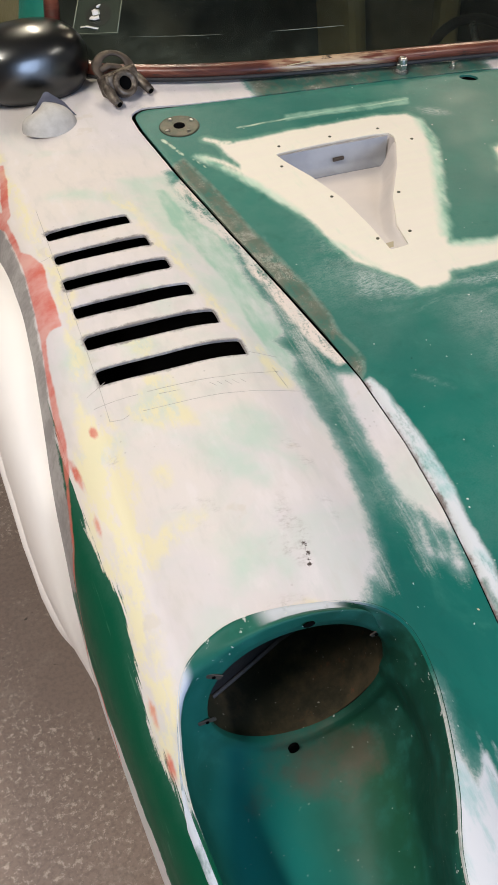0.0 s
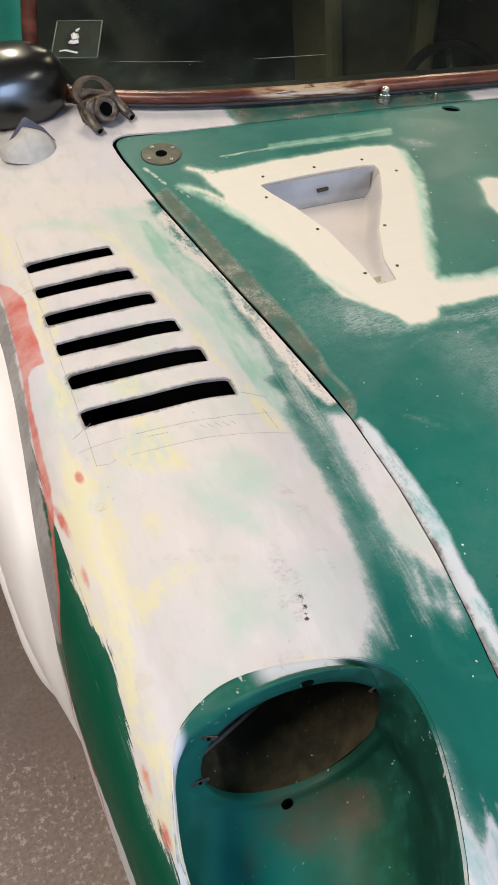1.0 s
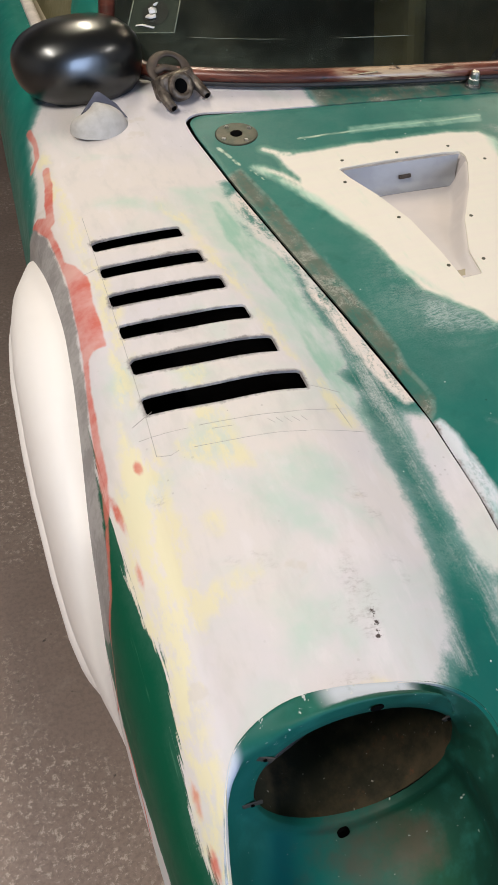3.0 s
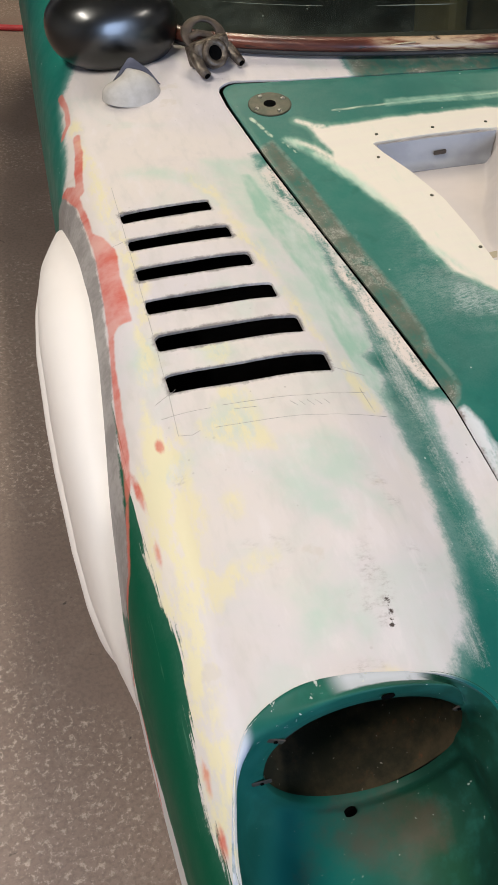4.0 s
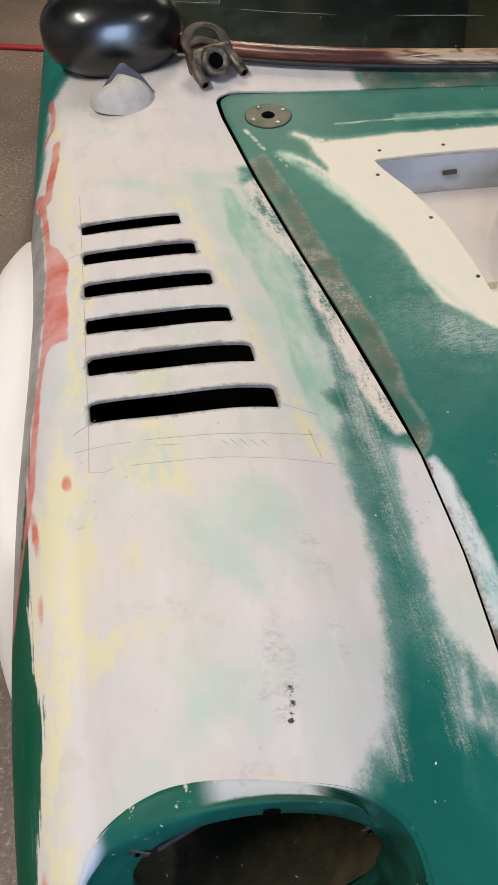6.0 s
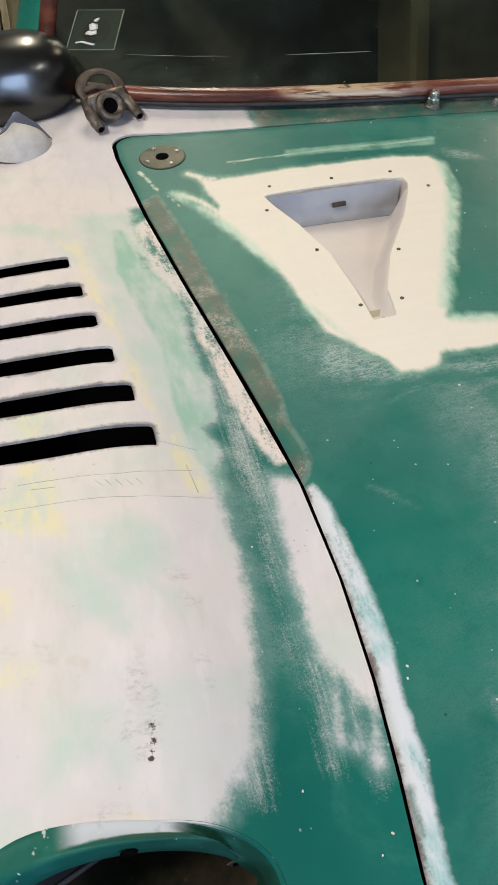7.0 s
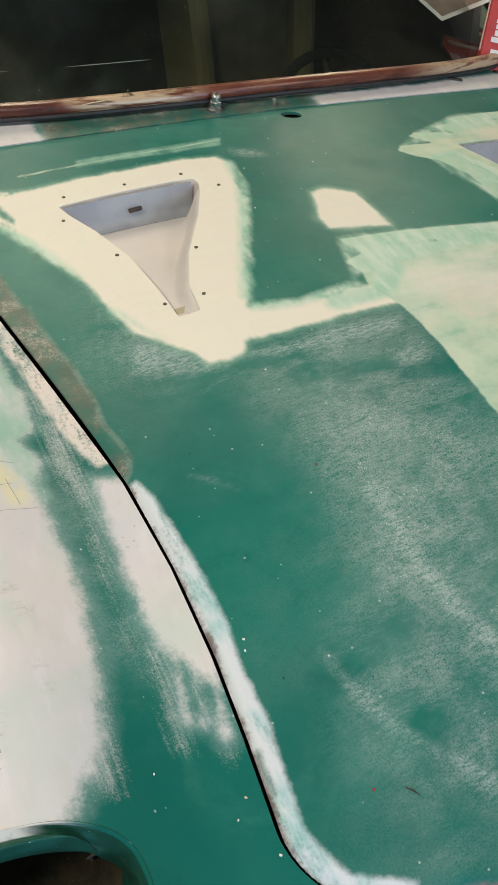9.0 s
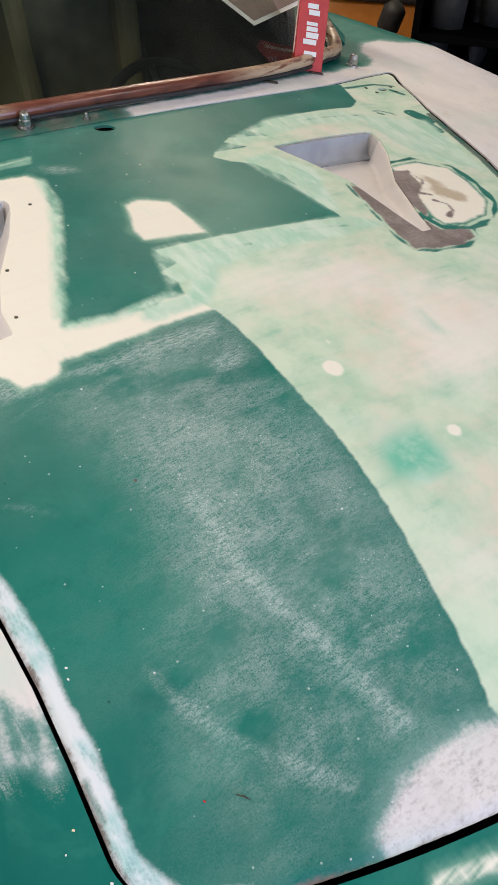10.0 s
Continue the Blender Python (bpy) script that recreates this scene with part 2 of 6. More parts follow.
    col = n.mix(n.math("MULTIPLY", region("stain", -0.012, 0.014, 1.4), n.ramp(n.math("MULTIPLY_ADD", mid, 0.6, n.math("MULTIPLY", ragg, 0.4)), 0.36, 0.60, 0.25, 0.9)), col, (0.13, 0.46, 0.32))
    col = n.mix(n.math("MULTIPLY", crumbs("thin", 0.026), 0.72), col, (0.66, 0.66, 0.64))
    col = n.mix(n.math("MULTIPLY", n.math("MULTIPLY", n.math("MULTIPLY", spray, region("yellow", -0.008, 0.008, 1.6)), n.ramp(n.noise(1.0, 6, 0.66, n.scaled((60, 20, 40), -8)), 0.42, 0.54, 0.16, 1.0)), 0.80), col, n.mix(mid, (0.74, 0.67, 0.45), (0.72, 0.69, 0.42)))
    col = n.mix(n.math("MULTIPLY", region("red", -0.0015, 0.0025, 0.30), n.ramp(mid, 0.3, 0.65, 0.95, 0.68)), col, n.mix(n.ramp(mid, 0.3, 0.7), (0.56, 0.11, 0.08), (0.64, 0.24, 0.19)))
    col = n.mix(region("ash", -0.003, 0.002, 0.6, torn), col, n.mix(n.ramp(n.math("MULTIPLY_ADD", mid, 0.7, n.math("MULTIPLY", fine, 0.3)), 0.38, 0.62), n.mix(n.ramp(n.field("base"), 0.5, 0.0), (0.25, 0.235, 0.23), (0.185, 0.150, 0.138)), n.mix(n.ramp(n.field("base"), 0.5, 0.0), (0.36, 0.345, 0.335), (0.285, 0.240, 0.222))))
    col = n.mix(region("beige", -0.010, 0.006, 1.6), col, (0.50, 0.42, 0.31))
    dirt = n.math("MULTIPLY", n.ramp(n.math("MULTIPLY_ADD", wob, 0.9, n.field("dirt")), 0.007, -0.007), n.ramp(n.math("MULTIPLY_ADD", n.noise(1.0, 5, 0.7, n.scaled((120, 260, 120), 25)), 0.7, n.math("MULTIPLY", crumb, 0.3)), 0.44, 0.74))
    col = n.mix(n.math("MULTIPLY", dirt, 0.70), col, (0.16, 0.13, 0.115))
    col = n.mix(region("mark", -0.0001, 0.0014, 1.0, n.math("MULTIPLY", n.math("SUBTRACT", n.noise(260.0, 4, 0.75), 0.5), 0.011)), col, (0.07, 0.055, 0.05))
    pick = n.math("MULTIPLY", n.ramp(n.noise(16.0, 3), 0.56, 0.70), n.dots(150.0, 0.08, 0.22, 0.35))
    col = n.mix(n.math("MULTIPLY", n.math("MULTIPLY", pick, spray), 0.45), col, (0.24, 0.21, 0.20))
    n.bump(n.math("ADD", n.math("MULTIPLY", fine, 0.5), n.math("MULTIPLY", hard, 0.35)), 0.22, 0.0006)
    rough = n.math("ADD", n.ramp(mid, 0.3, 0.7, 0.36, 0.46), n.math("MULTIPLY", n.math("MAXIMUM", n.math("MAXIMUM", hard, tape), spray), 0.17))
    rough = n.math("MULTIPLY_ADD", dustw, 0.14, rough)
    return n.out(col, rough, 0.0, Specular_IOR_Level=n.math("MULTIPLY_ADD", side, -0.10, 0.13))


M_PAINT = body_paint()
M_PAN = plain("primered_duct_pan", (0.66, 0.605, 0.575), (0.60, 0.56, 0.54), 9, 0.5)
M_FLARE = plain("white_gelcoat", (0.86, 0.83, 0.80), (0.83, 0.79, 0.76), 6, 0.48, 0, 0.05)
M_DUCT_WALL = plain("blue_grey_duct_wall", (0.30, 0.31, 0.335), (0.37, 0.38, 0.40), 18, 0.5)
M_BLACK = plain("black_rubber", (0.012, 0.012, 0.013), (0.025, 0.024, 0.024), 30, 0.6)
M_DARK = plain("dark_underside", (0.020, 0.019, 0.018), (0.04, 0.035, 0.03), 12, 0.8)
def rusty():
    n = Nodes("rusty_lamp_bowl")
    a, b = n.noise(16.0, 6, 0.65), n.noise(70.0, 5, 0.7)
    col = n.mix(n.ramp(a, 0.38, 0.62), (0.034, 0.035, 0.022), (0.095, 0.072, 0.042))
    col = n.mix(n.math("MULTIPLY", n.ramp(b, 0.55, 0.70), n.ramp(a, 0.45, 0.60)), col, (0.17, 0.075, 0.038))
    col = n.mix(n.ramp(n.noise(230.0, 2), 0.72, 0.75), col, (0.35, 0.32, 0.26))
    n.bump(b, 0.5, 0.002)
    return n.out(col, 0.8, 0.0, Specular_IOR_Level=0.2)


M_RUST = rusty()
M_STEEL = plain("dull_steel", (0.42, 0.41, 0.39), (0.55, 0.54, 0.52), 60, 0.32, 1.0)
M_CAST = plain("stained_cast_metal", (0.060, 0.043, 0.031), (0.19, 0.160, 0.125), 70, 0.42, 0.6, 0.6)
M_PLATE = plain("grey_green_plate", (0.045, 0.055, 0.036), (0.085, 0.08, 0.055), 50, 0.5, 0.4)


def mirror_shell():
    n = Nodes("dark_metallic_lacquer")
    n.bump(n.noise(900.0, 2), 0.05, 0.0002)
    return n.out(n.mix(n.noise(700.0, 2), (0.050, 0.052, 0.051), (0.078, 0.079, 0.076)), 0.29, 0.95, Coat_Weight=0.35, Coat_Roughness=0.10)


M_MIRROR_SHELL = mirror_shell()
M_CAP = plain("sanded_grey_plastic", (0.42, 0.40, 0.36), (0.52, 0.50, 0.46), 45, 0.6)
M_KHAKI = plain("khaki_upholstery", (0.17, 0.155, 0.075), (0.21, 0.19, 0.095), 12, 0.7)
M_KHAKI_DARK = plain("khaki_cloth", (0.10, 0.095, 0.06), (0.13, 0.12, 0.078), 25, 0.85)
M_BEIGE = plain("beige_trim", (0.42, 0.37, 0.26), (0.50, 0.45, 0.33), 10, 0.7)
M_WALL = plain("workshop_wall_paint", (0.50, 0.48, 0.45), (0.58, 0.56, 0.52), 2, 0.8)
M_CEIL = plain("ceiling_boards", (0.22, 0.21, 0.20), (0.27, 0.26, 0.24), 2, 0.85)
M_ORANGE = plain("orange_enamel", (0.62, 0.22, 0.035), (0.70, 0.27, 0.05), 6, 0.4)
M_RED = plain("red_card", (0.42, 0.03, 0.03), (0.50, 0.042, 0.038), 30, 0.5)
M_PAPER = plain("white_paper", (0.72, 0.70, 0.66), (0.78, 0.76, 0.72), 30, 0.7)
M_BROWN = plain("brown_print", (0.24, 0.17, 0.14), (0.30, 0.22, 0.19), 20, 0.6)
M_HOSE = plain("red_hose_rubber", (0.45, 0.035, 0.045), (0.52, 0.05, 0.06), 30, 0.45)
M_STRAW = plain("dry_straw", (0.55, 0.46, 0.28), (0.65, 0.56, 0.36), 60, 0.7)
M_PENCIL = plain("pencil_graphite", (0.36, 0.345, 0.33), (0.46, 0.44, 0.42), 300, 0.6)
M_NAVY = plain("dark_blue_cloth", (0.03, 0.032, 0.055), (0.05, 0.052, 0.08), 10, 0.8)
M_WOODLEG = plain("red_brown_steel_leg", (0.16, 0.05, 0.03), (0.22, 0.08, 0.045), 10, 0.6)


def gasket_material():
    n = Nodes("worn_copper_trim")
    a = n.noise(1.0, 4, 0.6, n.scaled((7, 7, 40)))
    b = n.noise(1.0, 5, 0.6, n.scaled((14, 30, 160)))
    c = n.mix(n.ramp(a, 0.36, 0.62), (0.055, 0.014, 0.010), (0.17, 0.052, 0.030))
    gx = n.t.nodes.new("ShaderNodeSeparateXYZ")
    n.put(gx.inputs[0], n.coord)
    place = n.math("MULTIPLY_ADD", a, 0.16, gx.outputs[0])
    worn = n.math("ADD", n.math("MULTIPLY", n.ramp(place, -0.27, -0.20), n.ramp(place, -0.03, -0.10)), n.math("MULTIPLY", n.ramp(place, 0.30, 0.46), 0.9))
    c = n.mix(n.math("MULTIPLY", n.ramp(b, 0.36, 0.54), worn), c, (0.52, 0.38, 0.24))
    c = n.mix(n.math("MULTIPLY", n.ramp(b, 0.60, 0.72), 0.45), c, (0.32, 0.15, 0.09))
    c = n.mix(n.ramp(n.noise(1.0, 5, 0.6, n.scaled((30, 30, 90))), 0.60, 0.70), c, (0.03, 0.018, 0.014))
    n.bump(b, 0.2)
    return n.out(c, 0.33, 0.0)


M_GASKET = gasket_material()


def concrete():
    n = Nodes("stained_concrete")
    a, b, c = n.noise(1.3, 6), n.noise(14.0, 7, 0.65), n.noise(120.0, 4)
    col = n.mix(n.ramp(a, 0.35, 0.65), (0.245, 0.185, 0.155), (0.330, 0.252, 0.212))
    chips = n.math("MULTIPLY", n.ramp(n.noise(85.0, 6, 0.74), 0.52, 0.62), n.ramp(n.noise(2.2, 5), 0.42, 0.56))
    col = n.mix(n.math("MULTIPLY", chips, 0.85), col, (0.62, 0.52, 0.44))
    col = n.mix(n.math("MULTIPLY", n.ramp(b, 0.50, 0.72), 0.35), col, (0.36, 0.295, 0.25))
    col = n.mix(n.ramp(n.noise(34.0, 3, 0.5, None, 0.4), 0.70, 0.76), col, (0.085, 0.07, 0.058))
    col = n.mix(n.math("MULTIPLY", n.ramp(c, 0.42, 0.66), 0.35), col, (0.14, 0.115, 0.095))
    n.bump(n.math("ADD", b, c), 0.3, 0.002)
    return n.out(col, 0.62)


M_FLOOR = concrete()


def glass_material():
    n = Nodes("windscreen_glass")
    for q in list(n.t.nodes):
        if q.type == "BSDF_PRINCIPLED":
            n.t.nodes.remove(q)
    tr, gl, mx = (n.t.nodes.new("ShaderNodeBsdfTransparent"), n.t.nodes.new("ShaderNodeBsdfGlossy"), n.t.nodes.new("ShaderNodeMixShader"))
    fr = n.t.nodes.new("ShaderNodeFresnel")
    fr.inputs["IOR"].default_value = 1.5
    tr.inputs[0].default_value = (0.66, 0.68, 0.56, 1)
    n.put(gl.inputs["Roughness"], n.ramp(n.noise(20, 4), 0.4, 0.7, 0.01, 0.12))
    n.t.links.new(fr.outputs[0], mx.inputs[0])
    n.t.links.new(tr.outputs[0], mx.inputs[1])
    n.t.links.new(gl.outputs[0], mx.inputs[2])
    # dust specks, plus a greenish haze that thickens towards the foot of the pane
    dust, over = n.t.nodes.new("ShaderNodeBsdfDiffuse"), n.t.nodes.new("ShaderNodeMixShader")
    dust.inputs[0].default_value = (0.34, 0.42, 0.33, 1)
    at = n.t.nodes.new("ShaderNodeSeparateXYZ")
    n.put(at.inputs[0], n.coord)
    foot = n.math("MULTIPLY", n.ramp(n.math("MULTIPLY_ADD", n.noise(9, 5), 0.10, at.outputs[2]), 1.03, 0.92), n.ramp(n.math("MULTIPLY_ADD", n.noise(5, 4), 0.5, at.outputs[0]), 0.25, -0.05, 0.25, 1.0))
    clouds = n.ramp(n.noise(26, 6, 0.7), 0.4, 0.75)
    film = n.math("ADD", n.math("MULTIPLY", n.dots(75.0, 0.03, 0.10, 0.20), 0.35), n.math("MULTIPLY_ADD", clouds, 0.012, n.math("MULTIPLY_ADD", foot, n.math("MULTIPLY_ADD", clouds, 0.09, 0.060), 0.010)))
    n.put(over.inputs[0], film)
    n.t.links.new(mx.outputs[0], over.inputs[1])
    n.t.links.new(dust.outputs[0], over.inputs[2])
    n.t.links.new(over.outputs[0], n.t.nodes["Material Output"].inputs["Surface"])
    return n.mat


M_GLASS = glass_material()
M_PAINT_GREEN = plain("old_green_paint", (0.012, 0.16, 0.115), (0.02, 0.20, 0.15), 9, 0.38)
M_GLOSSGREY = plain("clear_grey_plastic", (0.10, 0.10, 0.12), (0.16, 0.16, 0.18), 30, 0.15)
M_CASTDARK = plain("dark_rusty_metal", (0.06, 0.048, 0.038), (0.11, 0.085, 0.065), 50, 0.6, 0.5, 0.3)
M_STICKER = plain("dark_sticker_film", (0.024, 0.034, 0.029), (0.034, 0.046, 0.038), 40, 0.4)
M_LIP = plain("bare_folded_metal", (0.034, 0.028, 0.025), (0.058, 0.048, 0.043), 40, 0.5)
M_LEDGE = plain("scraped_grey_metal", (0.018, 0.015, 0.0175), (0.028, 0.024, 0.027), 40, 0.5)
M_FRAME = plain("scuffed_pale_frame", (0.50, 0.46, 0.42), (0.62, 0.57, 0.52), 40, 0.6)
# near-black without gloss: darkness of openings and background, put in as colour
M_VOID = plain("unlit_black", (0.003, 0.003, 0.003), (0.004, 0.004, 0.004), 40, 0.95)
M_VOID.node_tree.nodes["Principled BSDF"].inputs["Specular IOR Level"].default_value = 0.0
M_DASH = plain("dusty_dark_trim", (0.060, 0.066, 0.055), (0.11, 0.11, 0.09), 8, 0.7)
M_PRINT = plain("faded_print", (0.30, 0.32, 0.28), (0.40, 0.42, 0.38), 60, 0.6)


# ------------------------------------------------------------------ mesh helpers
def part(name, data, material, parent=None, label=""):
    """Links a bmesh or a mesh as one object under a thing or a part."""
    if isinstance(data, bmesh.types.BMesh):
        me = bpy.data.meshes.new(name)
        data.to_mesh(me)
        data.free()
    else:
        me = data
    if not me.materials:
        me.materials.append(material)
    ob = new(name, me)
    if parent:
        ob.parent = parent
        ob.matrix_parent_inverse = Matrix.Translation(-parent_base(parent))
    if label:
        ob["label"] = label
    return ob


def parent_base(ob):
    """Where a thing's own origin lies in the world."""
    return Vector(ob.get("base", (0, 0, 0)))


def thing(name, base, label, category, group="", kind=""):
    ob = new(name)
    ob.location = base
    ob["base"] = base
    ob.empty_display_size = 0.1
    return tagged(ob, label, category, group, kind)


def smooth(bm):
    for f in bm.faces:
        f.smooth = True
    return bm


def box(bm, sx, sy, sz, m=None, bevel=0.0, seg=2):
    """A box of that size, centred, with rounded edges, into bm."""
    b = bmesh.new()
    bmesh.ops.create_cube(b, size=1)
    bmesh.ops.scale(b, vec=(sx, sy, sz), verts=b.verts)
    if bevel:
        bmesh.ops.bevel(b, geom=b.edges, offset=bevel, segments=seg, profile=0.6, affect="EDGES")
    if m is not None:
        b.transform(m)
    join(bm, b)
    return bm


def join(bm, b):
    me = bpy.data.meshes.new("tmp")
    b.to_mesh(me)
    b.free()
    bm.from_mesh(me)
    bpy.data.meshes.remove(me)


def lathe(bm, profile, m=None, n=24):
    """Turns (radius, z) pairs round z, into bm."""
    b = bmesh.new()
    rings = [[b.verts.new((r * math.cos(2 * math.pi * k / n), r * math.sin(2 * math.pi * k / n), z)) for k in range(n)] for r, z in profile]
    for p, q in zip(rings, rings[1:]):
        for k in range(n):
            b.faces.new((p[k], p[(k + 1) % n], q[(k + 1) % n], q[k]))
    for ring, flip in ((rings[0], True), (rings[-1], False)):
        b.faces.new(ring[::-1] if flip else ring)
    if m is not None:
        b.transform(m)
    join(bm, b)
    return bm


def tube(bm, points, radius, n=8, flat=1.0, closed=False):
    """A tube along points, into bm; flat: its height against its width."""
    b = bmesh.new()
    pts = [Vector(p) for p in points]
    rings = []
    for i, p in enumerate(pts):
        a, c = pts[i - 1] if i or closed else p, pts[(i + 1) % len(pts)] if i + 1 < len(pts) or closed else p
        t = (c - a).normalized()
        side = t.cross(Vector((0, 0, 1)))
        side = side.normalized() if side.length > 1e-4 else Vector((1, 0, 0))
        up = side.cross(t)
        r = radius[i] if isinstance(radius, (list, tuple)) else radius
        rings.append([b.verts.new(p + side * (r * math.cos(2 * math.pi * k / n)) + up * (r * flat * math.sin(2 * math.pi * k / n))) for k in range(n)])
    pairs = list(zip(rings, rings[1:])) + ([(rings[-1], rings[0])] if closed else [])
    for p, q in pairs:
        for k in range(n):
            b.faces.new((p[k], q[k], q[(k + 1) % n], p[(k + 1) % n]))
    if not closed:
        b.faces.new(rings[0])
        b.faces.new(rings[-1][::-1])
    join(bm, smooth(b))
    return bm


def loft(rows, closed_u=False, flip=False):
    """A smooth sheet through rows of points."""
    b = bmesh.new()
    vs = [[b.verts.new(p) for p in row] for row in rows]
    for p, q in zip(vs, vs[1:]):
        k = len(p)
        for i in range(k if closed_u else k - 1):
            f = (p[i], p[(i + 1) % k], q[(i + 1) % k], q[i])
            b.faces.new(f[::-1] if flip else f)
    return smooth(b)


def thicken(ob, t, offset=-1.0):
    mod = ob.modifiers.new("thickness", "SOLIDIFY")
    mod.thickness, mod.offset = t, offset
    ob.modifiers.new("crisp_rims", "EDGE_SPLIT").split_angle = radians(48)
    return ob


# ------------------------------------------------------------------ shape of the car body
# y runs from the nose to the tail, x = 0 is the middle of the car; s is x on the top and goes on down the sides
TOP = (0.6578, 0.4723, -0.3588, 0.1115, -0.1728, 0.0076, 0.0545, 0.1291, -0.0959, 0.004)
RC, RZ, LA = 0.055, 0.085, 0.115


def top_z(x, y):
    x, y = np.abs(x), np.minimum(y, 1.45)
    g = np.exp(-((np.abs(x - 0.72) / 0.14) ** 3))
    b = (1, y, y * y, y**3, x * x, x * x * y, x**4, g, g * y, g * y * y)
    return sum(k * q for k, q in zip(TOP, b)) - 5.0 * np.maximum(0, 0.17 - y) ** 2


def half(y, right=False):
    w = np.where(y < 0.55, 0.862 - 0.2 * (y - 0.55) ** 2, 0.862 - 0.048 * (y - 0.55) ** 2 / (np.abs(y - 0.55) + 0.1))
    w = w - 0.10 * np.maximum(0, y - 2.6) ** 2
    return w + np.where(right, 0.085, 0.0)


def tuck(y, d):
    """How far the lower side draws in, d below the shoulder, ahead of the wheel."""
    return np.minimum(0.55 * np.maximum(0, d - 0.09), 0.12) * np.clip((0.70 - y) / 0.05, 0, 1)


def skin(s, y):
    s, y = np.asarray(s, float), np.asarray(y, float)
    sg, a = np.sign(s), np.abs(s)
    w = half(y, s > 0)
    xr = w - RC
    top = a <= xr
    ang = np.clip((a - xr) / LA, 0, 1) * math.pi / 2
    x = np.where(top, a, xr + RC * np.sin(ang))
    z = top_z(np.minimum(a, xr), y) - np.where(top, 0, RZ * (1 - np.cos(ang)))
    # the far wing stands fuller behind its wheel
    z = z + np.where(s > 0, 0.050, 0.0) * np.clip((a - 0.675) / 0.16, 0, 1) * np.clip((y - 0.75) / 0.3, 0, 1)
    d = np.maximum(0, a - xr - LA)
    return sg * (x - 0.25 * np.maximum(0, d - 0.1) ** 2 - tuck(y, d)), y, z - d


def spot(x, y, lift=0.0):
    """The place on the body's top at x, y."""
    p = skin(x, y)
    return Vector((float(p[0]), float(p[1]), float(p[2]) + lift))


def tilt_at(x, y):
    """A pose that stands on the body's skin at x, y."""
    e = 0.01
    u, v = spot(x + e, y) - spot(x - e, y), spot(x, y + e) - spot(x, y - e)
    u.normalize()
    nrm = u.cross(v.normalized()).normalized()
    v = nrm.cross(u)
    m = Matrix((u, v, nrm)).transposed().to_4x4()
    m.translation = spot(x, y)
    return m


def poly(*pts):
    """Signed distance to a closed outline, negative inside."""
    p = np.array(pts)
    q = np.roll(p, -1, 0)

    def f(s, y):
        d, inside = np.full(s.shape, 1e9), np.zeros(s.shape, bool)
        for (ax, ay), (bx, by) in zip(p, q):
            ex, ey = bx - ax, by - ay
            t = np.clip(((s - ax) * ex + (y - ay) * ey) / (ex * ex + ey * ey), 0, 1)
            d = np.minimum(d, np.hypot(s - ax - t * ex, y - ay - t * ey))
            cross = ((ay > y) != (by > y)) & (s < ex * (y - ay) / (ey if abs(ey) > 1e-9 else 1e-9) + ax)
            inside ^= cross
        return np.where(inside, -d, d)

    return f


def stroke(r, *pts):
    """Signed distance to a brush stroke along points."""
    p = np.array(pts)

    def f(s, y):
        d = np.full(np.shape(s), 1e9)
        for (ax, ay), (bx, by) in zip(p, p[1:] if len(p) > 1 else p):
            ex, ey = bx - ax, by - ay
            t = np.clip(((s - ax) * ex + (y - ay) * ey) / max(ex * ex + ey * ey, 1e-9), 0, 1)
            d = np.minimum(d, np.hypot(s - ax - t * ex, y - ay - t * ey))
        return d - r

    return f


def blob(cx, cy, rx, ry, turn=0.0):
    c, sn = math.cos(radians(turn)), math.sin(radians(turn))

    def f(s, y):
        u, v = (s - cx) * c + (y - cy) * sn, -(s - cx) * sn + (y - cy) * c
        return (np.hypot(u / rx, v / ry) - 1) * min(rx, ry)

    return f


def union(*fs):
    return lambda s, y: np.minimum.reduce([f(s, y) for f in fs])


NONE = lambda s, y: np.full(np.shape(s), 1.0)
FIELDS = ("base", "strip", "worn", "stain", "band", "mark", "pale", "mint", "thin", "yellow", "red", "grey", "ash", "beige", "dirt", "dust", "deep", "spray", "rub", "tape", "tint")


